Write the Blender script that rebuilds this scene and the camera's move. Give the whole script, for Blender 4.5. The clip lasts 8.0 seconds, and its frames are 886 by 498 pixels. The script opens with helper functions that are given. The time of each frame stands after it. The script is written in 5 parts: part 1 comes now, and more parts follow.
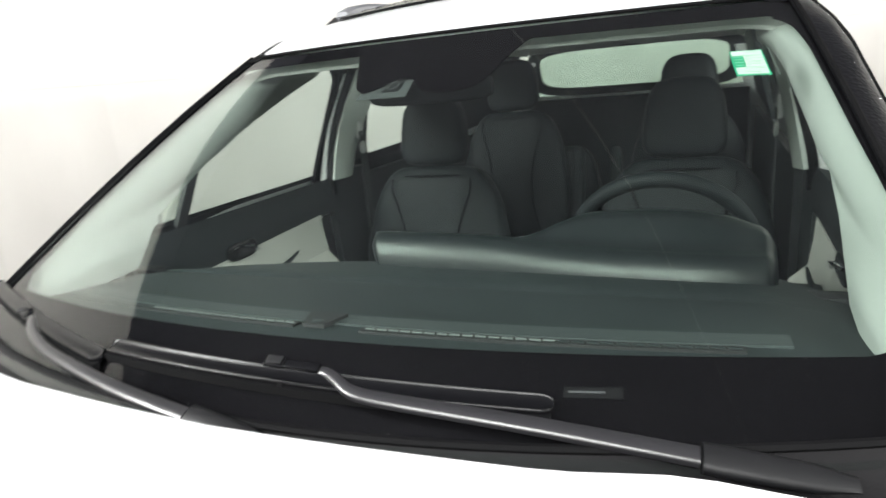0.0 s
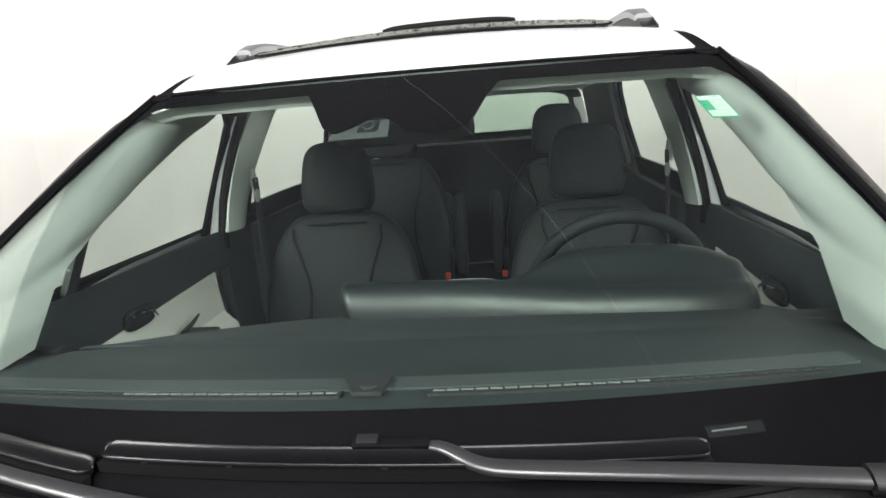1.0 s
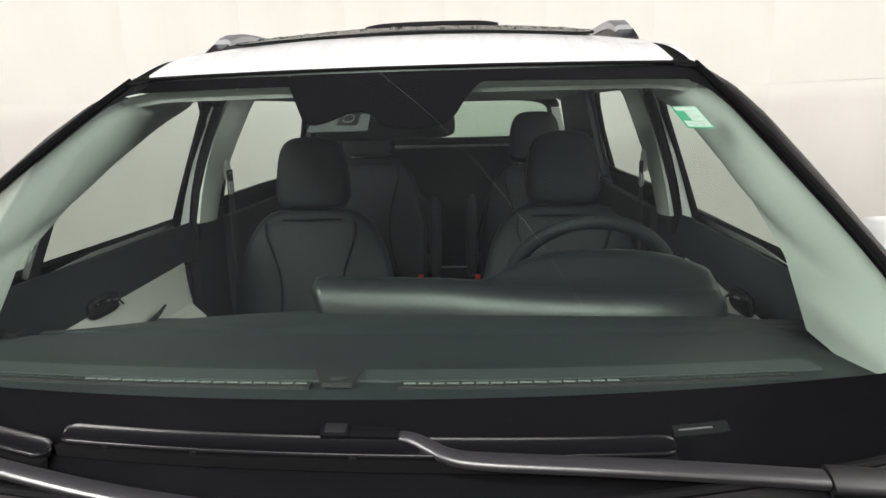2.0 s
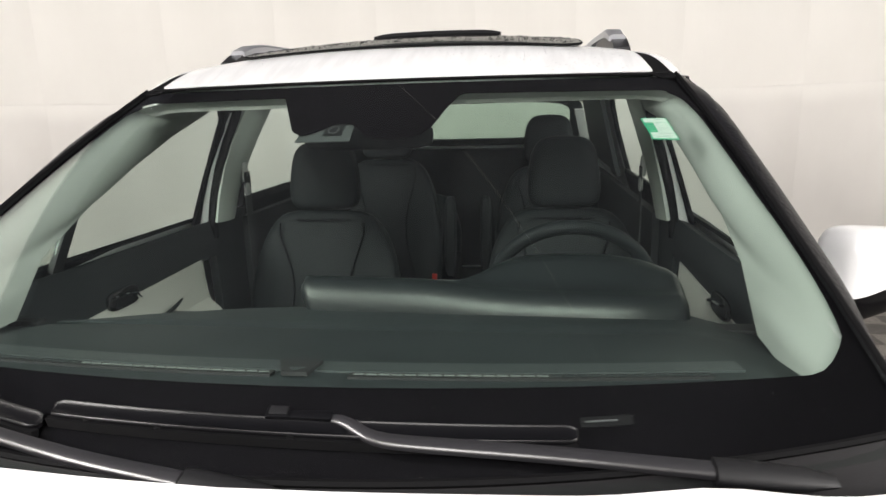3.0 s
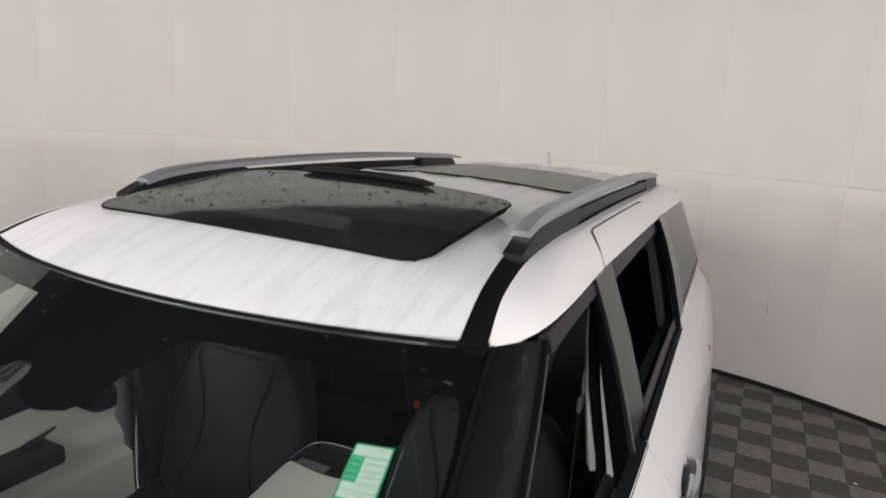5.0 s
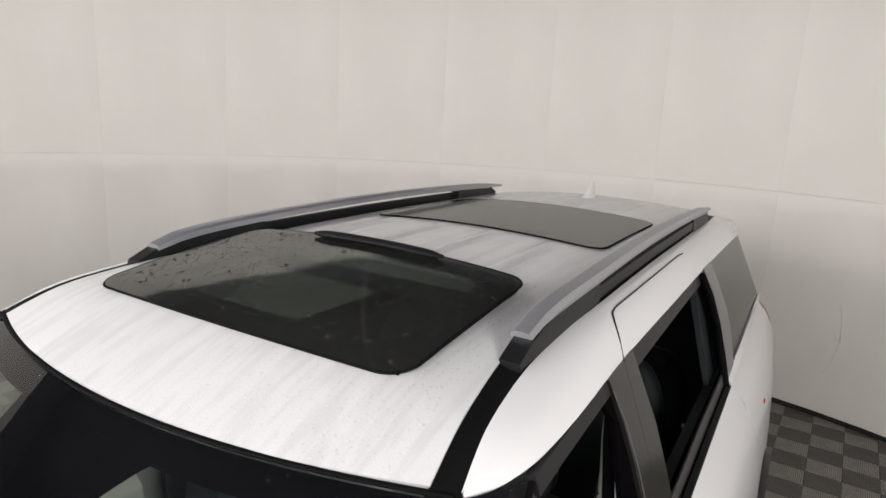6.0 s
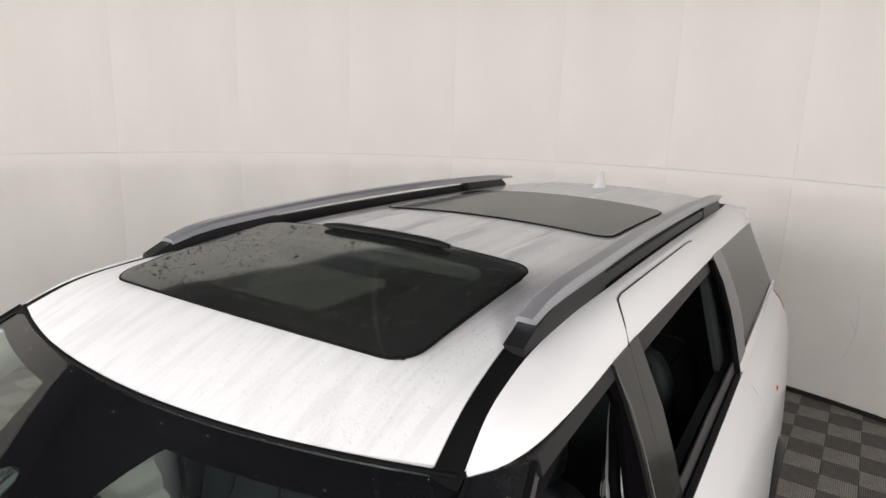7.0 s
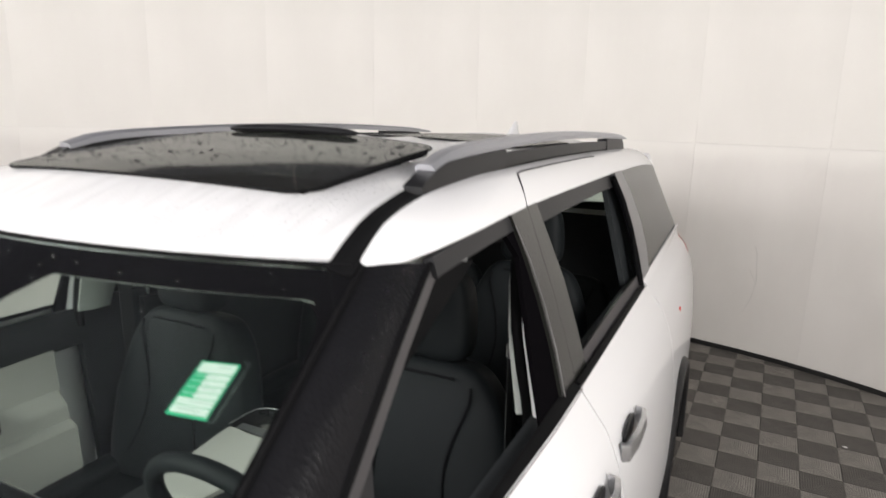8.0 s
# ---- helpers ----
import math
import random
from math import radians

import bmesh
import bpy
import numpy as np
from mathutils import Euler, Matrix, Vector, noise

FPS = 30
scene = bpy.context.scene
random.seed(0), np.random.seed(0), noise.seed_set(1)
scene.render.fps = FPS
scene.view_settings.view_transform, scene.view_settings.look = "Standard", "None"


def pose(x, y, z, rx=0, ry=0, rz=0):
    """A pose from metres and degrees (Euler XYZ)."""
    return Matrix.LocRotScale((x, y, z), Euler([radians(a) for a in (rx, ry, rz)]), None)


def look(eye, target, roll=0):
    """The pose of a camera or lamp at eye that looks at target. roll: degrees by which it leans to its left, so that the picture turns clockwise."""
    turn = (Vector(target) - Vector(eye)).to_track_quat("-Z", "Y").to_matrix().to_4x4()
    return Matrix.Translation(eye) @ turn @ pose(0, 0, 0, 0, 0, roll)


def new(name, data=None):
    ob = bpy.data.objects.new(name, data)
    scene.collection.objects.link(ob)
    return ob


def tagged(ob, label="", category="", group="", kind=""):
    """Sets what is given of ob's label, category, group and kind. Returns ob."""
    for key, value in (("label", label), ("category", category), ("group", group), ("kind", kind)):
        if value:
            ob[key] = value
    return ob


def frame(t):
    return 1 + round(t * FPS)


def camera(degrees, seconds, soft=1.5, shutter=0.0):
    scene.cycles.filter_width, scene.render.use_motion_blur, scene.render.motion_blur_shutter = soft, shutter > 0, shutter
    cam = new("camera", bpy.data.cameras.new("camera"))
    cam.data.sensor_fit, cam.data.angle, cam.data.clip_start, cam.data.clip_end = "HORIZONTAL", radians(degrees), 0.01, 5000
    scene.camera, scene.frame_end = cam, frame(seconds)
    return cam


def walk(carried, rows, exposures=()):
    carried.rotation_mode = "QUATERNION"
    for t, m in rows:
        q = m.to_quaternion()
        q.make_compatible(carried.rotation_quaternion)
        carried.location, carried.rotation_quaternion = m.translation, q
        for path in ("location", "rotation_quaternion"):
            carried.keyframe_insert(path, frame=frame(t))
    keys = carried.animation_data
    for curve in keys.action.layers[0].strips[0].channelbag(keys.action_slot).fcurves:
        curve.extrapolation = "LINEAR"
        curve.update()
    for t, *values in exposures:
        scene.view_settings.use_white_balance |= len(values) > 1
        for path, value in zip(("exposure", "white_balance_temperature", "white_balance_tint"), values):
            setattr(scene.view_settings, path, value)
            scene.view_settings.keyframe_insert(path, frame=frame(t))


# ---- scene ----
cam = camera(71.3, 8.0, 1.5, 0.35)
PATH = [
    (0, (0.507, -1.419, 1.512), (-0.282, 0.338, 0.973), -5.3),
    (0.2, (0.414, -1.402, 1.509), (-0.204, 0.427, 0.989), -5.6),
    (0.5, (0.3, -1.397, 1.511), (-0.127, 0.498, 1.033), -6.0),
    (1, (0.189, -1.431, 1.517), (-0.045, 0.507, 1.081), -4.5),
    (1.5, (0.176, -1.427, 1.505), (0.017, 0.521, 1.082), -2.0),
    (1.7, (0.179, -1.43, 1.503), (0.035, 0.519, 1.078), -1.6),
    (2.8, (0.249, -1.463, 1.505), (0.052, 0.484, 1.089), -1.6),
    (3, (0.311, -1.496, 1.526), (0.039, 0.439, 1.099), -1.6),
    (3.5, (0.574, -1.452, 1.538), (0.084, 0.434, 1.086), -0.4),
    (4, (0.734, -1.286, 1.64), (0.186, 0.579, 1.168), 0.7),
    (4.2, (0.739, -1.189, 1.709), (0.163, 0.666, 1.233), 1.2),
    (4.5, (0.786, -1.05, 1.814), (0.151, 0.793, 1.371), 2.4),
    (4.7, (0.831, -0.97, 1.869), (0.114, 0.848, 1.443), 3.3),
    (5, (0.933, -0.86, 1.932), (0.117, 0.922, 1.535), 4.0),
    (5.2, (0.975, -0.812, 1.988), (0.094, 0.94, 1.595), 3.9),
    (6.3, (0.981, -0.669, 2.122), (-0.028, 1.004, 1.693), 2.8),
    (6.5, (0.989, -0.669, 2.119), (-0.032, 0.994, 1.685), 2.5),
    (7, (1.008, -0.692, 2.107), (-0.021, 0.965, 1.668), 2.0),
    (7.5, (1.047, -0.743, 2.033), (0.075, 0.954, 1.615), 1.7),
    (7.8, (1.098, -0.767, 1.915), (0.212, 0.975, 1.487), 1.3),
    (8, (1.119, -0.75, 1.815), (0.28, 1.018, 1.405), 1.5),
]
walk(cam, [(t, look(eye, target, roll)) for t, eye, target, roll in PATH],
     [(0.0, 1.06, 6260, 7), (0.5, 1.42, 6260, 7), (1.0, 1.04, 6310, 8), (1.5, 0.82, 6410, 9), (3.0, 0.60, 6510, 11), (3.5, 0.52, 6510, 11),
      (4.0, 0.50, 6560, 12), (4.5, 0.16, 6560, 13), (5.0, -0.04, 6510, 12), (6.5, 0.15, 6410, 12), (7.0, 0.22, 6410, 12), (7.5, 0.29, 6410, 12), (8.0, 0.50, 6410, 12)])

# ---------------------------------------------------------------- world and light
world = bpy.data.worlds.new("studio_world")
scene.world = world
world.use_nodes = True
world.node_tree.nodes["Background"].inputs[0].default_value = (0.9, 0.92, 1.0, 1)
world.node_tree.nodes["Background"].inputs[1].default_value = 0.02


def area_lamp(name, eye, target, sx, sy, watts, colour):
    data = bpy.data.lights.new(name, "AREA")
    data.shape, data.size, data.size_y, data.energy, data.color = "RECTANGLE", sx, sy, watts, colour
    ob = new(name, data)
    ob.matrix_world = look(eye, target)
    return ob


# Fill lamps added out of view; no fixture is known at these places.
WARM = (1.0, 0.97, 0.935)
area_lamp("unseen_fill_front", (0.0, -3.45, 3.0), (0.0, 2.0, 1.6), 3.2, 1.3, 160, WARM)
area_lamp("unseen_fill_right", (3.75, -0.9, 2.7), (0.6, 1.2, 1.2), 2.6, 1.5, 140, WARM)
area_lamp("unseen_fill_left", (-3.2, -2.2, 2.8), (-0.3, 2.6, 1.5), 2.4, 1.5, 260, WARM)


# ---------------------------------------------------------------- materials
def material(name, base, rough=0.5, metal=0.0, coat=0.0, spec=0.5):
    m = bpy.data.materials.new(name)
    m.use_nodes = True
    b = m.node_tree.nodes["Principled BSDF"]
    b.inputs["Base Color"].default_value = (*base, 1)
    b.inputs["Roughness"].default_value = rough
    b.inputs["Metallic"].default_value = metal
    b.inputs["Coat Weight"].default_value = coat
    b.inputs["Coat Roughness"].default_value = 0.04
    b.inputs["Specular IOR Level"].default_value = spec
    return m


def node(m, kind, **inputs):
    n = m.node_tree.nodes.new(kind)
    for key, value in inputs.items():
        n.inputs[key.replace("_", " ")].default_value = value
    return n


def link(m, a, b):
    m.node_tree.links.new(a, b)


def coords(m, scale=(1, 1, 1), turn=(0, 0, 0)):
    tc = node(m, "ShaderNodeTexCoord")
    mp = node(m, "ShaderNodeMapping")
    mp.inputs["Scale"].default_value = scale
    mp.inputs["Rotation"].default_value = [radians(a) for a in turn]
    link(m, tc.outputs["Object"], mp.inputs["Vector"])
    return mp.outputs["Vector"]


def vary(m, low, high, scale=6.0, stretch=(1, 1, 1), detail=6.0, spread=(0.35, 0.65)):
    """Base colour that wanders between two tones."""
    n = node(m, "ShaderNodeTexNoise", Scale=scale, Detail=detail)
    link(m, coords(m, stretch), n.inputs["Vector"])
    r = node(m, "ShaderNodeValToRGB")
    r.color_ramp.elements[0].position, r.color_ramp.elements[1].position = spread
    r.color_ramp.elements[0].color, r.color_ramp.elements[1].color = (*low, 1), (*high, 1)
    link(m, n.outputs["Fac"], r.inputs["Fac"])
    link(m, r.outputs["Color"], m.node_tree.nodes["Principled BSDF"].inputs["Base Color"])
    return r


def rough_vary(m, low, high, scale=30.0):
    n = node(m, "ShaderNodeTexNoise", Scale=scale, Detail=4.0)
    link(m, coords(m), n.inputs["Vector"])
    r = node(m, "ShaderNodeMapRange")
    r.inputs["To Min"].default_value, r.inputs["To Max"].default_value = low, high
    link(m, n.outputs["Fac"], r.inputs["Value"])
    link(m, r.outputs["Result"], m.node_tree.nodes["Principled BSDF"].inputs["Roughness"])


def grain(m, scale=400.0, strength=0.2, distance=0.001, kind="ShaderNodeTexNoise", stretch=(1, 1, 1)):
    n = node(m, kind, Scale=scale)
    link(m, coords(m, stretch), n.inputs["Vector"])
    b = node(m, "ShaderNodeBump", Strength=strength, Distance=distance)
    link(m, n.outputs[0], b.inputs["Height"])
    link(m, b.outputs["Normal"], m.node_tree.nodes["Principled BSDF"].inputs["Normal"])


def pane_material(name, tint, gloss=0.08, rough=0.0, edge=0.9, rise=4.4, film=0.0):
    """Thin glass: tinted see-through with a mirror coat that grows towards grazing views."""
    m = bpy.data.materials.new(name)
    m.use_nodes = True
    t = m.node_tree
    t.nodes.clear()
    out = t.nodes.new("ShaderNodeOutputMaterial")
    clear, mirror = (t.nodes.new("ShaderNodeBsdf" + k) for k in ("Transparent", "Glossy"))
    mix = t.nodes.new("ShaderNodeMixShader")
    clear.inputs["Color"].default_value = (*tint, 1)
    mirror.inputs["Roughness"].default_value = rough
    lw, power, ramp = t.nodes.new("ShaderNodeLayerWeight"), t.nodes.new("ShaderNodeMath"), t.nodes.new("ShaderNodeMapRange")
    lw.inputs["Blend"].default_value = 0.5
    power.operation = "POWER"
    power.inputs[1].default_value = rise
    ramp.inputs["To Min"].default_value, ramp.inputs["To Max"].default_value = gloss, edge
    t.links.new(lw.outputs["Facing"], power.inputs[0])
    t.links.new(power.outputs[0], ramp.inputs["Value"])
    t.links.new(ramp.outputs["Result"], mix.inputs[0])
    t.links.new(clear.outputs[0], mix.inputs[1])
    t.links.new(mirror.outputs[0], mix.inputs[2])
    t.links.new(mix.outputs[0], out.inputs[0])
    # diffuse veil painted over the pane to lift its darks like a grey reflection
    if film:
        veil, over = t.nodes.new("ShaderNodeBsdfDiffuse"), t.nodes.new("ShaderNodeMixShader")
        veil.inputs["Color"].default_value = (0.62, 0.60, 0.56, 1)
        over.inputs[0].default_value = film
        t.links.new(mix.outputs[0], over.inputs[1])
        t.links.new(veil.outputs[0], over.inputs[2])
        t.links.new(over.outputs[0], out.inputs[0])
    return m


paint = material("white_paint", (0.74, 0.74, 0.745), 0.4, coat=0.7)
roof_paint = material("white_paint_water_streaked", (0.78, 0.78, 0.78), 0.3, coat=0.6)
vary(roof_paint, (0.575, 0.577, 0.583), (0.640, 0.642, 0.648), 12.0, (3.0, 0.13, 1), 3.5, (0.38, 0.55))
rough_vary(roof_paint, 0.25, 0.5, 14.0)
grain(roof_paint, 230.0, 0.22, 0.0012, "ShaderNodeTexVoronoi")
gloss_black = material("gloss_black", (0.012, 0.012, 0.013), 0.12, coat=0.5)
pillar_black = material("weathered_black_trim", (0.007, 0.007, 0.008), 0.4, spec=0.12)
rough_vary(pillar_black, 0.28, 0.45, 40.0)
grain(pillar_black, 150.0, 0.45, 0.0014, "ShaderNodeTexVoronoi", (1, 1, 0.5))
frit_black = material("ceramic_black", (0.0035, 0.0032, 0.0038), 0.8, spec=0.0)
cowl_black = material("cowl_plastic", (0.0052, 0.0048, 0.0055), 0.6, spec=0.12)
grain(cowl_black, 500.0, 0.3, 0.001)
satin_black = material("satin_black_plastic", (0.008, 0.008, 0.0088), 0.42, spec=0.3)
rubber = material("rubber", (0.0038, 0.0038, 0.0042), 0.75, spec=0.08)
grain(rubber, 300.0, 0.2, 0.001)
wiper_metal = material("wiper_arm_paint", (0.016, 0.0155, 0.0172), 0.30, spec=0.85)
strip_black = material("strip_film", (0.0050, 0.0050, 0.0056), 0.7, spec=0.1)
blade_black = material("blade_plastic", (0.0035, 0.0035, 0.0042), 0.27, spec=0.2)
shell_black = material("mirror_shell_gloss", (0.0025, 0.0025, 0.003), 0.12, spec=0.2)
channel_black = material("channel_moulding", (0.005, 0.005, 0.0054), 0.6, spec=0.08)
rail_silver = material("satin_silver", (0.42, 0.425, 0.45), 0.40, metal=0.7)
grain(rail_silver, 700.0, 0.08, 0.0005)
fin_silver = material("dark_satin_metal", (0.26, 0.26, 0.265), 0.36, metal=0.7)
chrome = material("chrome", (0.75, 0.76, 0.78), 0.08, metal=1.0)
handle_silver = material("handle_satin", (0.55, 0.55, 0.56), 0.25, metal=0.8)
frame_black = material("door_frame_black", (0.020, 0.020, 0.021), 0.45, spec=0.22)
frame_dull = material("door_frame_dull", (0.055, 0.052, 0.053), 0.5, spec=0.3)
bpillar_gloss = material("b_pillar_gloss", (0.018, 0.0185, 0.0165), 0.16, coat=0.08, spec=0.36)
# teal cast in the dark cabin colours stands for light through tinted glass
dash_black = material("dash_soft_plastic", (0.04, 0.042, 0.044), 0.6, spec=0.2)
grain(dash_black, 900.0, 0.25, 0.0006)
vary(dash_black, (0.0165, 0.0210, 0.0222), (0.022, 0.0275, 0.0288), 5.0)
hood_leather = material("display_hood_leatherette", (0.0085, 0.0108, 0.0117), 0.34, spec=0.42)
grain(hood_leather, 700.0, 0.18, 0.0005)
leather = material("black_leather", (0.0076, 0.0098, 0.0108), 0.6, spec=0.16)
grain(leather, 420.0, 0.3, 0.0008, "ShaderNodeTexVoronoi")
rough_vary(leather, 0.55, 0.70, 20.0)
seam_thread = material("seam_thread", (0.006, 0.0065, 0.0075), 0.8, spec=0.1)
trim_light = material("light_grey_trim", (0.42, 0.42, 0.40), 0.7)
grain(trim_light, 900.0, 0.2, 0.0004)
vary(trim_light, (0.31, 0.33, 0.31), (0.35, 0.37, 0.35), 3.0)
headliner_mat = material("headliner_cloth", (0.62, 0.62, 0.59), 0.9)
grain(headliner_mat, 1200.0, 0.3, 0.0005)
header_cloth = material("header_trim_cloth", (0.46, 0.465, 0.445), 0.85)
grain(header_cloth, 1200.0, 0.3, 0.0005)
card_light = material("ivory_door_card", (0.46, 0.45, 0.42), 0.6)
grain(card_light, 800.0, 0.2, 0.0005)
card_dark = material("black_door_card", (0.021, 0.0240, 0.0258), 0.6, spec=0.22)
grain(card_dark, 800.0, 0.2, 0.0005)
carpet = material("black_carpet", (0.025, 0.026, 0.027), 0.95)
grain(carpet, 600.0, 0.6, 0.003)
belt_grey = material("seat_belt_webbing", (0.03, 0.032, 0.033), 0.8)
belt_clip = material("light_grey_plastic", (0.42, 0.42, 0.41), 0.5)
red_plastic = material("red_plastic", (0.55, 0.03, 0.02), 0.35)
red_lamp = material("red_lamp_lens", (0.35, 0.015, 0.012), 0.12, coat=0.6)
amber_lamp = material("clear_lamp_lens", (0.34, 0.34, 0.34), 0.12, metal=0.5)
sticker_green = material("sticker_green", (0.015, 0.28, 0.14), 0.6)
sticker_white = material("sticker_white", (0.37, 0.45, 0.40), 0.6)
sticker_ink = material("sticker_ink", (0.16, 0.36, 0.26), 0.6)
label_white = material("label_white", (0.085, 0.088, 0.092), 0.6)
mirror_glass = material("mirror_silver", (0.8, 0.82, 0.82), 0.02, metal=1.0)
windshield_glass = pane_material("windshield_glass", (0.875, 0.94, 0.90), 0.028, edge=0.55, rise=2.8)
water = pane_material("water_bead", (0.96, 0.96, 0.96), 0.05, 0.05, 0.5, 3.2)
pane_water = pane_material("pane_water_bead", (0.86, 0.87, 0.86), 0.10, 0.03, 0.6, 3.0)
roof_water = pane_material("roof_water_bead", (0.965, 0.965, 0.97), 0.05, 0.08, 0.5, 3.2)
clear_glass = pane_material("side_glass", (0.90, 0.93, 0.91), 0.03)
rear_glass = pane_material("rear_window_glass", (0.78, 0.85, 0.81), 0.03)
privacy_glass = pane_material("privacy_glass", (0.30, 0.32, 0.31), 0.06)
roof_glass = pane_material("sunroof_glass", (0.30, 0.335, 0.30), 0.075, 0.075, 0.52, 2.6, 0.014)
plate_grey = material("grey_plate", (0.055, 0.06, 0.06), 0.7, spec=0.1)
dust = material("pale_dust", (0.11, 0.11, 0.108), 0.9)
wall_upper_mat = material("white_wall_panel", (0.80, 0.785, 0.755), 0.6)
vary(wall_upper_mat, (0.77, 0.748, 0.705), (0.82, 0.798, 0.755), 1.3, (1, 1, 0.6), 5.0)
# lower panels: blotchy tone, with the weaker light put into the base colour
wall_lower_mat = material("dimmed_wall_panel", (0.70, 0.675, 0.64), 0.6)
vary(wall_lower_mat, (0.68, 0.655, 0.62), (0.74, 0.715, 0.68), 1.6, (1, 1, 0.5), 7.0)


def light_edge_fade(m, lit_tone, top=1.66, deep=0.16):
    """Painted light edge: dims the lower panel unevenly from a hand below the joint."""
    bsdf = m.node_tree.nodes["Principled BSDF"]
    dim_tone = bsdf.inputs["Base Color"].links[0].from_socket
    tc, sep = node(m, "ShaderNodeTexCoord"), node(m, "ShaderNodeSeparateXYZ")
    link(m, tc.outputs["Object"], sep.inputs[0])
    wob = node(m, "ShaderNodeTexNoise", Scale=2.2, Detail=5.0)
    link(m, tc.outputs["Object"], wob.inputs["Vector"])
    add = node(m, "ShaderNodeMath")
    add.operation = "MULTIPLY_ADD"
    link(m, wob.outputs["Fac"], add.inputs[0])
    add.inputs[1].default_value = 0.12
    link(m, sep.outputs["Z"], add.inputs[2])
    ramp = node(m, "ShaderNodeMapRange")
    ramp.interpolation_type = "SMOOTHSTEP"
    ramp.inputs["From Min"].default_value, ramp.inputs["From Max"].default_value = top - deep + 0.06, top + 0.06
    link(m, add.outputs[0], ramp.inputs["Value"])
    mix = node(m, "ShaderNodeMix")
    mix.data_type = "RGBA"
    link(m, ramp.outputs["Result"], mix.inputs[0])
    link(m, dim_tone, mix.inputs[6])
    mix.inputs[7].default_value = (*lit_tone, 1)
    link(m, mix.outputs[2], bsdf.inputs["Base Color"])


light_edge_fade(wall_lower_mat, (0.79, 0.768, 0.727))
seam_mat = material("panel_joint", (0.70, 0.68, 0.65), 0.8)
crack_mat = material("wall_scratch", (0.58, 0.56, 0.53), 0.8)
base_mat = material("black_skirting", (0.012, 0.012, 0.012), 0.5)
ceiling_mat = material("dark_ceiling", (0.085, 0.088, 0.104), 0.9)
grain(ceiling_mat, 20.0, 0.2, 0.01)
slab_mat = material("floor_slab", (0.03, 0.029, 0.027), 0.9)
grain(slab_mat, 60.0, 0.2, 0.004)
paper = material("white_scrap", (0.75, 0.75, 0.73), 0.7)


def tile_material(name, tone):
    """Slotted garage tile: ribs that turn by a right angle along the tile's diagonal."""
    m = material(name, tone, 0.55, spec=0.3)
    ramp = vary(m, [c * 0.82 for c in tone], [c * 1.12 for c in tone], 9.0, (1, 1, 1), 6.0)
    uv = node(m, "ShaderNodeUVMap")
    uv.uv_map = "tile"
    sep = node(m, "ShaderNodeSeparateXYZ")
    link(m, uv.outputs["UV"], sep.inputs[0])

    def calc(op, a, b):
        n = node(m, "ShaderNodeMath")
        n.operation = op
        for k, q in enumerate((a, b)):
            if isinstance(q, float):
                n.inputs[k].default_value = q
            else:
                link(m, q, n.inputs[k])
        return n.outputs[0]

    u, v = sep.outputs["X"], sep.outputs["Y"]
    over = calc("GREATER_THAN", u, v)
    along_v = calc("MULTIPLY", v, over)
    along_u = calc("MULTIPLY", u, calc("SUBTRACT", 1.0, over))
    phase = calc("FRACT", calc("MULTIPLY", calc("ADD", along_u, along_v), 18.0), 0.0)
    rib = calc("GREATER_THAN", phase, 0.36)
    seam = calc("LESS_THAN", calc("ABSOLUTE", calc("SUBTRACT", u, v), 0.0), 0.014)
    solid = calc("MAXIMUM", rib, seam)
    mix = node(m, "ShaderNodeMix")
    mix.data_type = "RGBA"
    link(m, solid, mix.inputs[0])
    # slots take a darker tone, standing in for the shade in their depth
    mix.inputs[6].default_value = (*[c * 0.34 for c in tone], 1)
    link(m, ramp.outputs["Color"], mix.inputs[7])
    bsdf = m.node_tree.nodes["Principled BSDF"]
    link(m, mix.outputs[2], bsdf.inputs["Base Color"])
    b = node(m, "ShaderNodeBump", Strength=0.8, Distance=0.004)
    link(m, solid, b.inputs["Height"])
    link(m, b.outputs["Normal"], bsdf.inputs["Normal"])
    return m


tile_light = tile_material("light_floor_tile", (0.240, 0.223, 0.201))
tile_dark = tile_material("dark_floor_tile", (0.100, 0.092, 0.083))


# ---------------------------------------------------------------- mesh helpers
def part(name, bm, mat, parent=None, label="", smooth=40):
    """Links a bmesh as one mesh object, under a thing or a part."""
    me = bpy.data.meshes.new(name)
    bm.normal_update()
    bm.to_mesh(me)
    bm.free()
    for p in me.polygons:
        p.use_smooth = smooth > 0
    if smooth > 0:
        me.set_sharp_from_angle(angle=radians(smooth))
    me.materials.append(mat)
    ob = new(name, me)
    if parent:
        ob.parent = parent
    return tagged(ob, label)


def thing(name, label, category, group="", at=(0, 0, 0)):
    ob = new(name)
    ob.location = at
    return tagged(ob, label, category, group)


def shell(bm, thick, out=(0, 0, 1)):
    """Turns an open sheet to face out and gives it a thickness on its other side."""
    bm.normal_update()
    faces, face_out = list(bm.faces), Vector(out)
    bmesh.ops.recalc_face_normals(bm, faces=faces)
    if sum((f.normal.dot(face_out) * f.calc_area() for f in faces)) < 0:
        bmesh.ops.reverse_faces(bm, faces=faces)
    bm.normal_update()
    if thick:
        verts = list(bm.verts)
        twin = {v: bm.verts.new(v.co - v.normal * thick) for v in verts}
        rim = [e for e in bm.edges if len(e.link_faces) == 1]
        for f in faces:
            bm.faces.new([twin[v] for v in reversed(f.verts)])
        for e in rim:
            p, q = e.verts
            loop = e.link_loops[0]
            if loop.vert is not p:
                p, q = q, p
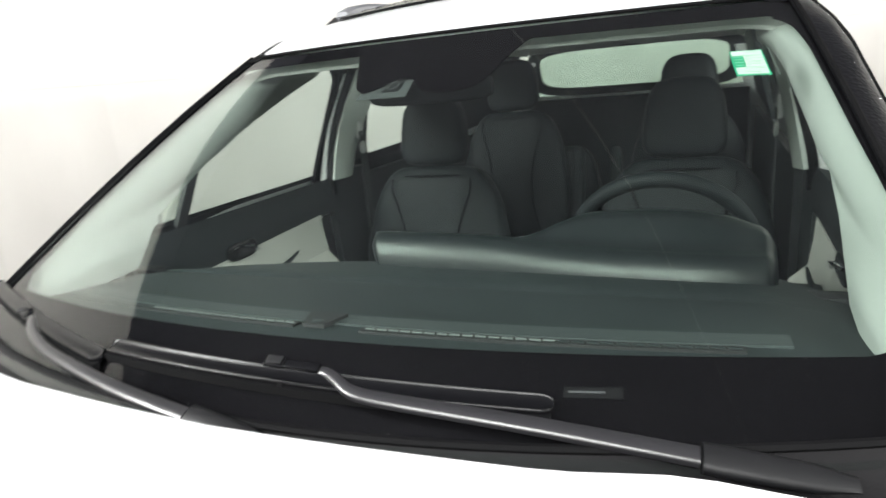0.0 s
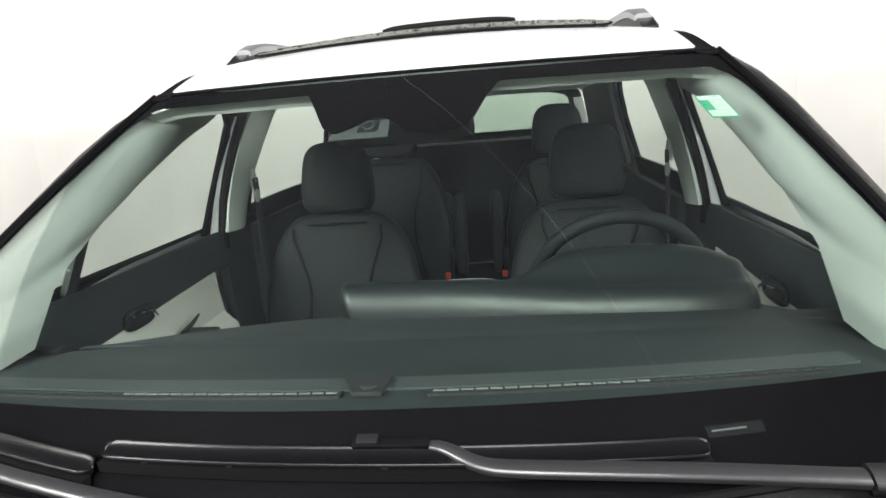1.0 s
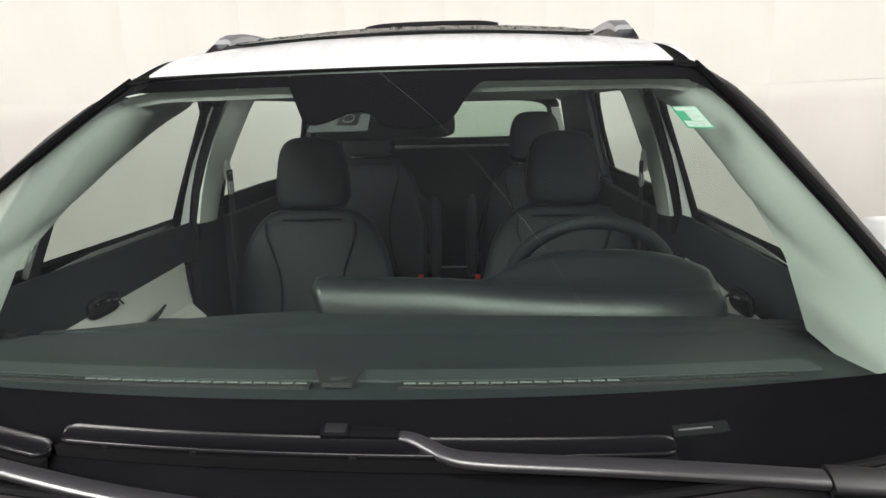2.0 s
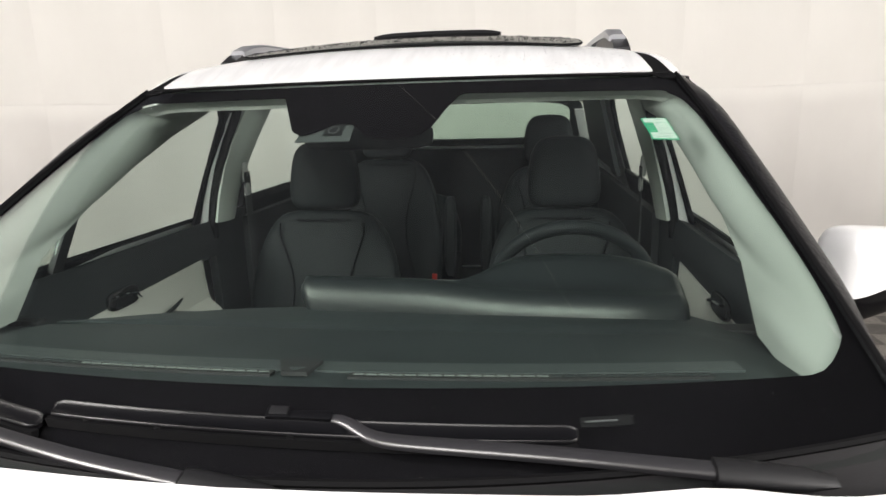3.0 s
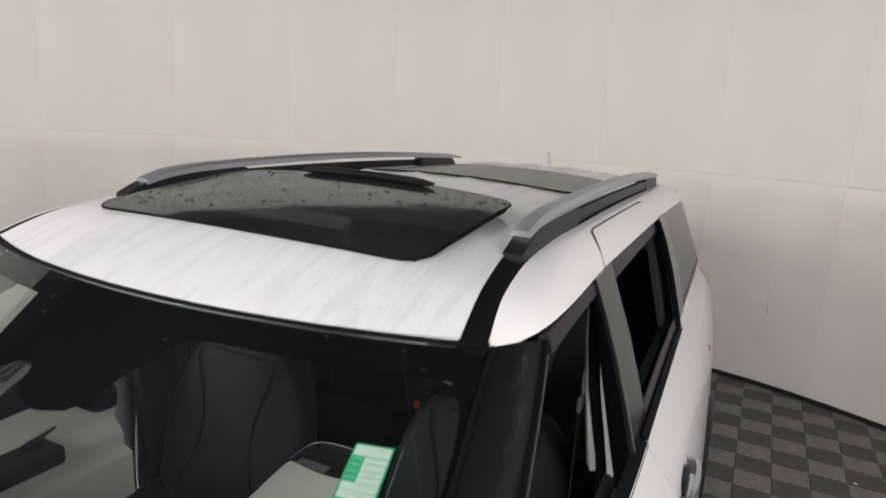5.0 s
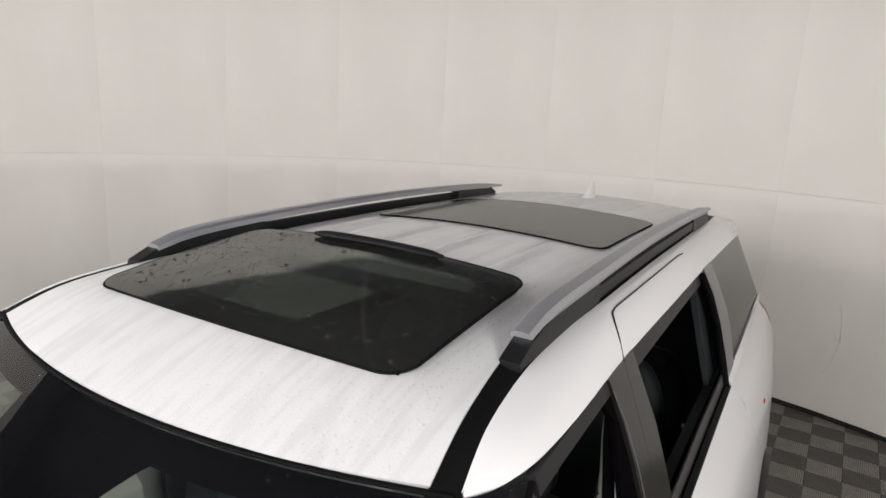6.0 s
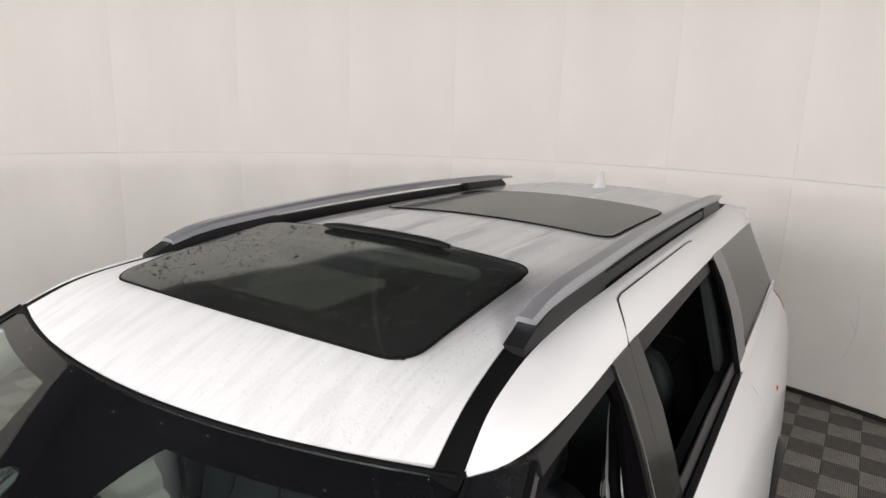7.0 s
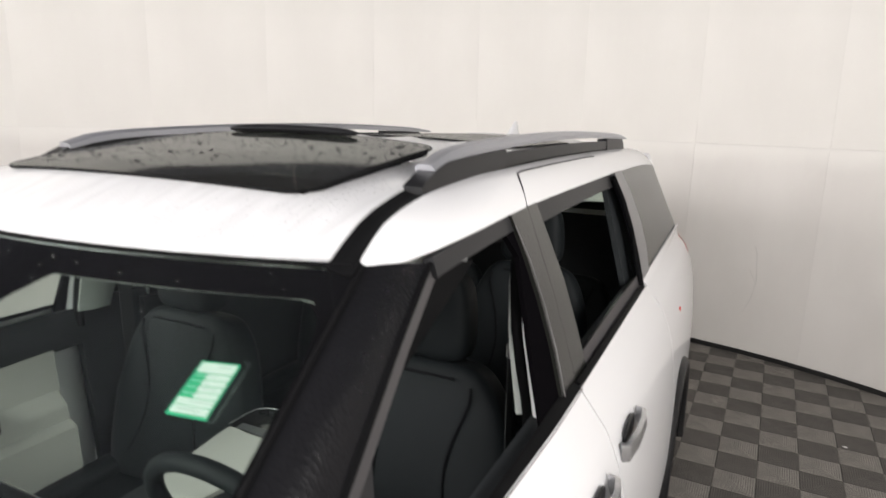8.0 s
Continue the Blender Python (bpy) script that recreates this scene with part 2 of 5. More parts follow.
            bm.faces.new([q, p, twin[p], twin[q]])
    return bm


def sheet(fn, nu, nv, thick=0.0, skip=None, out=(0, 0, 1)):
    """A surface fn(u, v) with u, v from 0 to 1, facing out; with a thickness it becomes a closed shell."""
    bm = bmesh.new()
    us, vs = [i / nu for i in range(nu + 1)], [j / nv for j in range(nv + 1)]
    rows = [[bm.verts.new(fn(u, v)) for v in vs] for u in us]
    for i in range(nu):
        for j in range(nv):
            quad = [rows[i][j], rows[i + 1][j], rows[i + 1][j + 1], rows[i][j + 1]]
            if skip and skip((quad[0].co + quad[2].co) / 2):
                continue
            bm.faces.new(quad)
    bmesh.ops.delete(bm, geom=[v for v in bm.verts if not v.link_faces], context="VERTS")
    bmesh.ops.remove_doubles(bm, verts=bm.verts, dist=1e-6)
    return shell(bm, thick, out)


def box(bm, c, s, bevel=0.0, m=None, segments=2):
    made = bmesh.ops.create_cube(bm, size=1.0)
    vs = made["verts"]
    bmesh.ops.scale(bm, vec=s, verts=vs)
    if bevel:
        es = list({e for v in vs for e in v.link_edges})
        vs = bmesh.ops.bevel(bm, geom=es, offset=bevel, segments=segments, affect="EDGES", profile=0.6)["verts"]
        vs = list({w for v in vs for f in v.link_faces for w in f.verts})
    if m is not None:
        bmesh.ops.transform(bm, matrix=m, verts=vs)
    bmesh.ops.translate(bm, vec=c, verts=vs)
    return bm


def tube(points, r, seg=10, bm=None, flat=1.0, up=(0, 0, 1), taper=None, closed=False):
    """A round or flattened bar swept along points."""
    bm = bm or bmesh.new()
    pts = [Vector(p) for p in points]
    n = len(pts)
    rings = []
    for i, p in enumerate(pts):
        a, b = pts[(i - 1) % n if closed else max(i - 1, 0)], pts[(i + 1) % n if closed else min(i + 1, n - 1)]
        d = (b - a).normalized()
        side = d.cross(Vector(up)).normalized()
        top = side.cross(d).normalized()
        k = r * (taper[i] if taper else 1.0)
        rings.append([bm.verts.new(p + side * k * math.cos(w) + top * k * flat * math.sin(w))
                      for w in [2 * math.pi * j / seg for j in range(seg)]])
    pairs = list(zip(rings, rings[1:])) + ([(rings[-1], rings[0])] if closed else [])
    for a, b in pairs:
        for j in range(seg):
            bm.faces.new([a[j], a[(j + 1) % seg], b[(j + 1) % seg], b[j]])
    if not closed:
        bm.faces.new(rings[0][::-1]), bm.faces.new(rings[-1])
    bmesh.ops.recalc_face_normals(bm, faces=bm.faces)
    return bm


def sweep(points, outline, bm=None, up=(0, 0, 1), scale=None):
    """A closed outline of (side, up) pairs swept along points."""
    bm = bm or bmesh.new()
    pts = [Vector(p) for p in points]
    rings = []
    for i, p in enumerate(pts):
        d = (pts[min(i + 1, len(pts) - 1)] - pts[max(i - 1, 0)]).normalized()
        side = d.cross(Vector(up)).normalized()
        top = side.cross(d).normalized()
        k = scale[i] if scale else (1, 1)
        rings.append([bm.verts.new(p + side * a * k[0] + top * b * k[1]) for a, b in outline])
    n = len(outline)
    for a, b in zip(rings, rings[1:]):
        for j in range(n):
            bm.faces.new([a[j], a[(j + 1) % n], b[(j + 1) % n], b[j]])
    bm.faces.new(rings[0][::-1]), bm.faces.new(rings[-1])
    bmesh.ops.recalc_face_normals(bm, faces=bm.faces)
    return bm


def pillow(c, s, e1=0.45, e2=0.45, m=None, bm=None, shape=None, nu=28, nv=16):
    """A rounded block (superellipsoid) of full size s; shape(p) may bend the unit block."""
    bm = bm or bmesh.new()

    def pw(x, e):
        return math.copysign(abs(x) ** e, x)

    rows = []
    for j in range(nv + 1):
        v = -math.pi / 2 + math.pi * j / nv
        ring = []
        for i in range(nu):
            u = 2 * math.pi * i / nu
            p = Vector((pw(math.cos(v), e1) * pw(math.cos(u), e2), pw(math.cos(v), e1) * pw(math.sin(u), e2), pw(math.sin(v), e1)))
            if shape:
                p = Vector(shape(p))
            p = Vector((p.x * s[0] / 2, p.y * s[1] / 2, p.z * s[2] / 2))
            if m is not None:
                p = m @ p
            ring.append(p + Vector(c))
        rows.append(ring)
    low, high = bm.verts.new(sum(rows[0], Vector()) / nu), bm.verts.new(sum(rows[-1], Vector()) / nu)
    vr = [[bm.verts.new(p) for p in ring] for ring in rows[1:-1]]
    for a, b in zip(vr, vr[1:]):
        for i in range(nu):
            bm.faces.new([a[i], a[(i + 1) % nu], b[(i + 1) % nu], b[i]])
    for i in range(nu):
        bm.faces.new([low, vr[0][(i + 1) % nu], vr[0][i]])
        bm.faces.new([high, vr[-1][i], vr[-1][(i + 1) % nu]])
    bmesh.ops.recalc_face_normals(bm, faces=bm.faces)
    return bm


def lerp(table, x):
    """Smooth-ish table look-up: rows of (x, value), cubic between them."""
    xs, vs = [r[0] for r in table], [r[1] for r in table]
    if x <= xs[0]:
        return vs[0]
    if x >= xs[-1]:
        return vs[-1]
    k = max(i for i in range(len(xs) - 1) if xs[i] <= x)

    def slope(i):
        a, b = max(i - 1, 0), min(i + 1, len(xs) - 1)
        return (vs[b] - vs[a]) / (xs[b] - xs[a])

    h = xs[k + 1] - xs[k]
    t = (x - xs[k]) / h
    return ((2 * t**3 - 3 * t**2 + 1) * vs[k] + (t**3 - 2 * t**2 + t) * h * slope(k)
            + (-2 * t**3 + 3 * t**2) * vs[k + 1] + (t**3 - t**2) * h * slope(k + 1))


def along(line, u):
    """The point a share u of the way along a polyline given by equal steps."""
    n = len(line) - 1
    i = min(int(u * n), n - 1)
    return Vector(line[i]).lerp(Vector(line[i + 1]), u * n - i)


# ---------------------------------------------------------------- the round room
ROOM_Y, ROOM_R, JOINT_Z, WALL_TOP, STEP, FIRST = 0.6, 4.24, 1.68, 3.62, 13.03, -2.7


def on_wall(azimuth, z, r=ROOM_R):
    a = radians(azimuth)
    return Vector((r * math.sin(a), ROOM_Y + r * math.cos(a), z))


def disc(r, z, n=84):
    bm = bmesh.new()
    vs = [bm.verts.new((r * math.sin(2 * math.pi * i / n), ROOM_Y + r * math.cos(2 * math.pi * i / n), z)) for i in range(n)]
    bm.faces.new(vs[::-1])
    return bm


floor_bm = disc(5.2, -0.012)
made = bmesh.ops.extrude_face_region(floor_bm, geom=list(floor_bm.faces))
bmesh.ops.translate(floor_bm, vec=(0, 0, -0.1), verts=[v for v in made["geom"] if isinstance(v, bmesh.types.BMVert)])
bmesh.ops.recalc_face_normals(floor_bm, faces=floor_bm.faces)
floor = tagged(part("floor", floor_bm, slab_mat, smooth=0), "grey slab under interlocking chequered garage tiles", "floor", kind="structure")

ceiling_bm = disc(5.2, 4.6)
made = bmesh.ops.extrude_face_region(ceiling_bm, geom=list(ceiling_bm.faces))
bmesh.ops.translate(ceiling_bm, vec=(0, 0, 0.1), verts=[v for v in made["geom"] if isinstance(v, bmesh.types.BMVert)])
bmesh.ops.recalc_face_normals(ceiling_bm, faces=ceiling_bm.faces)
tagged(part("ceiling", ceiling_bm, ceiling_mat, smooth=0), "dark hall ceiling over the open booth", "ceiling", kind="structure")


def ring_wall(r0, r1, z0, z1, n=84):
    bm = bmesh.new()
    rings = []
    for r, z in ((r0, z0), (r1, z0), (r1, z1), (r0, z1)):
        rings.append([bm.verts.new((r * math.sin(2 * math.pi * i / n), ROOM_Y + r * math.cos(2 * math.pi * i / n), z)) for i in range(n)])
    for a, b in zip(rings, rings[1:] + rings[:1]):
        for i in range(n):
            bm.faces.new([a[i], a[(i + 1) % n], b[(i + 1) % n], b[i]])
    bmesh.ops.recalc_face_normals(bm, faces=bm.faces)
    return bm


wall = tagged(part("wall_round", ring_wall(ROOM_R + 0.03, ROOM_R + 0.12, -0.01, WALL_TOP), seam_mat, smooth=30),
              "round white booth wall of tall vertical panels", "wall", kind="structure")
tagged(part("wall_hall", ring_wall(5.05, 5.2, -0.01, 4.6), ceiling_mat, smooth=30), "dark hall wall behind the booth", "wall", kind="structure")


def panel_mesh(name, z0, z1, mat, step=STEP):
    gap = 0.0042

    def fn(u, v):
        return on_wall(-step / 2 + gap + (step - 2 * gap) * u, z0 + (z1 - z0) * v) - Vector((0, ROOM_Y, 0))

    bm = sheet(fn, 6, 1, 0.02, out=(0, -1, 0))
    me = bpy.data.meshes.new(name)
    bm.to_mesh(me)
    bm.free()
    me.materials.append(mat)
    return me


LAST_STEP = 360 - 27 * STEP
panel_pairs = [[panel_mesh("panel_low", 0.0, JOINT_Z - 0.0008, wall_lower_mat, w), panel_mesh("panel_high", JOINT_Z + 0.0008, WALL_TOP, wall_upper_mat, w)] for w in (STEP, LAST_STEP)]
for i in range(28):
    middle = FIRST + (i - 13.5) * STEP if i < 27 else FIRST + 13 * STEP + LAST_STEP / 2
    for me in panel_pairs[i == 27]:
        ob = new("panel", me)
        ob.parent = wall
        ob.location = (0, ROOM_Y, 0)
        ob.rotation_euler = (0, 0, -radians(middle))
skirting = part("baseboard", ring_wall(ROOM_R - 0.012, ROOM_R - 0.001, 0.0, 0.035), base_mat, smooth=30)
tagged(skirting, "thin black strip along the foot of the wall", "skirting", kind="structure")


def wall_mark(points, width):
    """A fine scratch on the wall, through azimuth and height pairs."""
    line = [on_wall(a, z, ROOM_R - 0.0015) for a, z in points]
    return tube(line, width / 2, 6)


for scratch in ([(17.75, 0.90), (18.05, 0.83), (18.3, 0.62), (17.9, 0.46), (17.3, 0.35)], [(17.5, 0.70), (17.9, 0.65), (18.25, 0.60)]):
    part("scratch", wall_mark(scratch, 0.004), crack_mat, wall, "thin forked scratch")

# ---------------------------------------------------------------- the car's outer forms (nose towards -y)
car = thing("minivan", "white minivan with grey roof rails standing on chequered tiles", "car")

ROOF = [(-0.12, 1.600), (-0.05, 1.634), (0.09, 1.690), (0.22, 1.712), (0.4, 1.727), (0.6, 1.738), (1.2, 1.749), (1.9, 1.748), (2.5, 1.738), (2.8, 1.720), (2.95, 1.685)]


def roof_z(x, y):
    return lerp(ROOF, y) - 0.115 * x * x


def screen_top(x):
    return -0.12 + 0.30 * x * x


def screen(x, s, lift=0.0):
    """A point of the windshield, s metres ahead of its upper edge."""
    return Vector((x, screen_top(x) - s + lift * 0.42, 1.60 - 0.47 * s - 0.10 * s * s + lift * 0.9))


def screen_half(s):
    return 0.640 + 0.165 * s


DITCH_IN = [(-0.03, 0.588), (0.12, 0.566), (0.36, 0.535), (0.8, 0.530), (2.0, 0.530), (2.6, 0.525), (2.95, 0.50)]
DITCH_OUT = [(-0.02, 0.632), (0.12, 0.606), (0.36, 0.585), (0.8, 0.588), (2.0, 0.588), (2.6, 0.58), (2.95, 0.55)]
EAVE_X = [(0.0, 0.634), (0.03, 0.648), (0.08, 0.668), (0.15, 0.683), (0.3, 0.690), (0.58, 0.688), (1.2, 0.694), (1.7, 0.696), (2.4, 0.700), (2.95, 0.680)]
EAVE_Z = [(0.0, 1.594), (0.03, 1.595), (0.08, 1.599), (0.15, 1.605), (0.3, 1.613), (0.58, 1.624), (1.2, 1.634), (1.7, 1.636), (2.4, 1.628), (2.95, 1.58)]


def glass_x(z, y=0.8):
    x = 0.806 - 0.285 * (z - 1.22)
    return x + 0.004 * max(0.0, (y - 2.0) / 0.9) ** 2


SKIN = [(0.22, 0.93), (0.35, 0.965), (0.5, 0.985), (0.65, 0.985), (0.8, 0.976), (0.95, 0.957), (1.05, 0.930), (1.13, 0.892), (1.178, 0.848), (1.20, 0.836)]


def skin_x(y, z):
    x = lerp(SKIN, z)
    if y > 2.0:
        x -= 0.030 * ((y - 2.0) / 1.15) ** 2.2
    if y < 0.6:
        x -= 0.035 * ((0.6 - y) / 1.18) ** 1.8
    if y < -0.9:
        x -= 0.05 * ((-0.9 - y) / 1.1) ** 2
    if y < 0.4 and z > 0.9:
        x -= 0.016 * min(1.0, (0.4 - y) / 0.8) * min(1.0, (z - 0.9) / 0.15)
    return x


# roof panel, with both glass openings cut through
ROOF_YS = [0.10 + 0.03 * i for i in range(20)] + [0.70 + 0.06 * i for i in range(38)]


def in_opening(p):
    return abs(p.x) < 0.425 and (0.135 < p.y < 0.60 or 1.24 < p.y < 1.90)


def roof_rib(p):
    """The pressed ribs of the roof skin between and behind the two panes."""
    z = 0.0
    for cx in (-0.30, -0.10, 0.10, 0.30):
        d = abs(p.x - cx)
        if d < 0.030 and (0.68 < p.y < 1.14 or 2.02 < p.y < 2.60):
            z += 0.010 * math.cos(d / 0.030 * math.pi / 2) ** 2
    return z


def roof_skin():
    bm = bmesh.new()
    xs = [-0.5 + i * 0.0125 for i in range(81)]
    rows = []
    for k in range(6):
        row = []
        ends = []
        for sign in (-1, 1):
            y0 = screen_top(0.588)
            y = y0 + (0.10 - y0) * k / 6
            ends.append((sign * lerp(DITCH_IN, y), y))
        for x, y in [ends[0]] + [(x, screen_top(x) + (0.10 - screen_top(x)) * k / 6) for x in xs] + [ends[1]]:
            row.append(bm.verts.new((x, y, roof_z(x, y))))
        rows.append(row)
    for y in ROOF_YS:
        e = lerp(DITCH_IN, y)
        rows.append([bm.verts.new((x, y, roof_z(x, y))) for x in [-e, *xs, e]])
    for v in bm.verts:
        v.co.z += roof_rib(v.co)
    fs = []
    for a, b in zip(rows, rows[1:]):
        for j in range(len(a) - 1):
            if not in_opening((a[j].co + b[j + 1].co) / 2):
                fs.append(bm.faces.new([a[j], a[j + 1], b[j + 1], b[j]]))
    bmesh.ops.delete(bm, geom=[v for v in bm.verts if not v.link_faces], context="VERTS")
    return shell(bm, 0.012)


roof = part("roof", roof_skin(), roof_paint, car, "white roof skin with dried water streaks and beads")


def slab_from_outline(pts, surface, thick, bm=None):
    """A plate that follows surface(x, y), with a rounded outline, filled as a fan of rings."""
    bm = bm or bmesh.new()
    cx, cy = sum(p[0] for p in pts) / len(pts), sum(p[1] for p in pts) / len(pts)
    rings = []
    for k in range(1, 9):
        w = k / 8
        rings.append([bm.verts.new(surface(cx + (x - cx) * w, cy + (y - cy) * w)) for x, y in pts])
    c = bm.verts.new(surface(cx, cy))
    n = len(pts)
    for i in range(n):
        bm.faces.new([c, rings[0][i], rings[0][(i + 1) % n]])
        for a, b in zip(rings, rings[1:]):
            bm.faces.new([a[i], b[i], b[(i + 1) % n], a[(i + 1) % n]])
    return shell(bm, thick)


def round_rect(x0, y0, x1, y1, r, bow=0.0, n=7):
    """Outline of a rounded rectangle whose front edge (y0) bows forward by bow at its middle."""
    pts = []
    for cx, cy, a0 in ((x1 - r, y1 - r, 0), (x0 + r, y1 - r, 90), (x0 + r, y0 + r, 180), (x1 - r, y0 + r, 270)):
        for i in range(n + 1):
            a = radians(a0 + 90 * i / n)
            pts.append((cx + r * math.cos(a), cy + r * math.sin(a)))
        if a0 == 0:
            pts += [(x1 - r + (x0 - x1 + 2 * r) * i / 12, y1) for i in range(1, 12)]
        elif a0 == 90:
            pts += [(x0, y1 - r + (y0 - y1 + 2 * r) * i / 6) for i in range(1, 6)]
        elif a0 == 180:
            pts += [(x0 + r + (x1 - x0 - 2 * r) * i / 12, y0) for i in range(1, 12)]
        else:
            pts += [(x1, y0 + r + (y1 - y0 - 2 * r) * i / 6) for i in range(1, 6)]
    xm, h = (x0 + x1) / 2, (x1 - x0) / 2
    return [(x, y - bow * (1 - ((x - xm) / h) ** 2) * max(0.0, (y1 - y) / (y1 - y0))) for x, y in pts]


def tilted_pane(x, y):
    k = max(0.0, (y - 0.10) / 0.52)
    return Vector((x, y, roof_z(x, y) + 0.0078 + 0.0252 * k))


sun_pane = part("sunroof", slab_from_outline(round_rect(-0.445, 0.118, 0.445, 0.632, 0.055, 0.032), tilted_pane, 0.006), roof_glass, car, "dark glass sunroof tilted open at its rear edge, beaded with water")
sun_pane.visible_shadow = False


def pane_band(outer, inset, surface, lift, bm=None):
    """The blackened border of a pane, just under its surface."""
    bm = bm or bmesh.new()
    cx, cy = sum(p[0] for p in outer) / len(outer), sum(p[1] for p in outer) / len(outer)
    a = [bm.verts.new(surface(x, y) + Vector((0, 0, lift))) for x, y in outer]
    b = []
    for x, y in outer:
        dx, dy = cx - x, cy - y
        k = inset / max(abs(dx), abs(dy), 1e-6)
        b.append(bm.verts.new(surface(x + dx * min(k, 0.9) * 1.0, y + dy * min(inset / max(abs(cy - y), 0.12), 0.9)) + Vector((0, 0, lift))))
    n = len(outer)
    for i in range(n):
        bm.faces.new([a[i], a[(i + 1) % n], b[(i + 1) % n], b[i]])
    bmesh.ops.recalc_face_normals(bm, faces=bm.faces)
    return bm


part("glass_border", pane_band(round_rect(-0.441, 0.122, 0.441, 0.628, 0.053, 0.032), 0.075, tilted_pane, -0.0068), frit_black, sun_pane)
part("sunroof_seal", tube([tilted_pane(x, y) + Vector((0, 0, -0.013)) for x, y in round_rect(-0.434, 0.132, 0.434, 0.622, 0.05, 0.032)], 0.006, 6, closed=True), rubber, sun_pane)


part("glass_edge", tube([tilted_pane(x, y) + Vector((0, 0, -0.002)) for x, y in round_rect(-0.445, 0.118, 0.445, 0.632, 0.055, 0.032)], 0.0028, 6, closed=True), rubber, sun_pane)


def flat_pane(x, y):
    return Vector((x, y, roof_z(x, y) + 0.007))


rear_pane = part("rear_sunroof", slab_from_outline(round_rect(-0.445, 1.20, 0.445, 1.93, 0.06, 0.015), flat_pane, 0.006), roof_glass, car, "fixed dark glass rear sunroof fogged with fine drops")
part("glass_border", pane_band(round_rect(-0.441, 1.204, 0.441, 1.926, 0.058, 0.015), 0.075, flat_pane, -0.0063), frit_black, rear_pane)
part("glass_edge", tube([flat_pane(x, y) + Vector((0, 0, -0.003)) for x, y in round_rect(-0.446, 1.199, 0.446, 1.931, 0.061, 0.015)], 0.0028, 6, closed=True), rubber, rear_pane)
bar = [(x, 0.600 - 0.02 * (1 - ((x - 0.016) / 0.21) ** 2) * 0, tilted_pane(x, 0.600).z + 0.010) for x in [-0.193 + 0.417 * i / 14 for i in range(15)]]
part("wind_deflector", tube(bar, 0.018, 10, flat=0.62, taper=[0.45, 0.85] + [1] * 11 + [0.85, 0.45]), satin_black, car, "black bar across the back of the sunroof")

# shark fin aerial
fin_base = roof_z(0, 2.52)
fin_bm = bmesh.new()
fin_rows = []
for k in range(7):
    w = k / 6
    y0, y1, half = 2.41 + 0.105 * w ** 0.8, 2.57 - 0.01 * w, 0.028 * (1 - w) + 0.003
    fin_rows.append([fin_bm.verts.new((half * math.sin(a) - 0.02, (y0 + y1) / 2 - (y1 - y0) / 2 * math.cos(a), fin_base - 0.002 + 0.080 * w)) for a in [2 * math.pi * i / 16 for i in range(16)]])
for a, b in zip(fin_rows, fin_rows[1:]):
    for i in range(16):
        fin_bm.faces.new([a[i], a[(i + 1) % 16], b[(i + 1) % 16], b[i]])
fin_bm.faces.new(fin_rows[-1]), fin_bm.faces.new(fin_rows[0][::-1])
bmesh.ops.recalc_face_normals(fin_bm, faces=fin_bm.faces)
part("aerial_fin", fin_bm, paint, car, "white shark fin aerial")


# windshield and its black border
def screen_sheet(lift, s0, s1, thick, nu=36, nv=18):
    def fn(u, v):
        s = s0 + (s1 - s0) * v
        return screen((2 * u - 1) * screen_half(s), s, lift)

    return sheet(fn, nu, nv, thick)


windshield = part("windshield", screen_sheet(0.0, 0.004, 0.84, 0.005), windshield_glass, car, "green-tinted windshield with a broad black printed border")
windshield.visible_shadow = False
NOTCH = [(-0.215, 0.055), (-0.150, 0.192), (-0.125, 0.209), (-0.100, 0.196), (-0.062, 0.165), (-0.035, 0.165), (0.010, 0.218), (0.06, 0.226), (0.110, 0.214), (0.128, 0.185), (0.150, 0.110), (0.172, 0.060)]


def lower_border(x):
    return 0.711 + 0.05 * x * x


def upper_border(x):
    for (xa, sa), (xb, sb) in zip(NOTCH, NOTCH[1:]):
        if xa <= x <= xb:
            return sa + (sb - sa) * (x - xa) / (xb - xa)
    return 0.052 + 0.018 * max(0.0, x)


def strip_bm(edge_a, edge_b, lift, n):
    return sheet(lambda u, v: (lambda p, q: screen(p[0] + (q[0] - p[0]) * v, p[1] + (q[1] - p[1]) * v, lift))(edge_a(u), edge_b(u)), n, 3, 0.0015)


def top_a(u):
    return ((2 * u - 1) * 0.645, 0.002)


def top_b(u):
    x = (2 * u - 1) * 0.645
    e = max(0.0, abs(x) - 0.59) / 0.055
    return (x * (1 - 0.0 * e), upper_border(x) + 0.06 * e * e)


part("screen_moulding", tube([Vector((x, screen_top(x) - 0.003, 1.601)) for x in [-0.62 + 1.24 * i / 40 for i in range(41)]], 0.0055, 8, flat=0.7), rubber, windshield)
FRIT_IN = [(0.073, 0.602), (0.089, 0.620), (0.106, 0.632), (0.175, 0.652), (0.247, 0.664), (0.42, 0.693), (0.513, 0.711), (0.614, 0.726), (0.685, 0.727), (0.722, 0.714), (0.74, 0.694)]
part("upper_border", strip_bm(top_a, top_b, -0.0065, 160), frit_black, windshield)


def low_a(u):
    x = (2 * u - 1) * 0.735
    e = max(0.0, abs(x) - 0.66) / 0.075
    return (x, lower_border(x) - 0.06 * e * e)


part("lower_border", strip_bm(low_a, lambda u: ((2 * u - 1) * 0.775, 0.84), -0.0065, 80), frit_black, windshield)
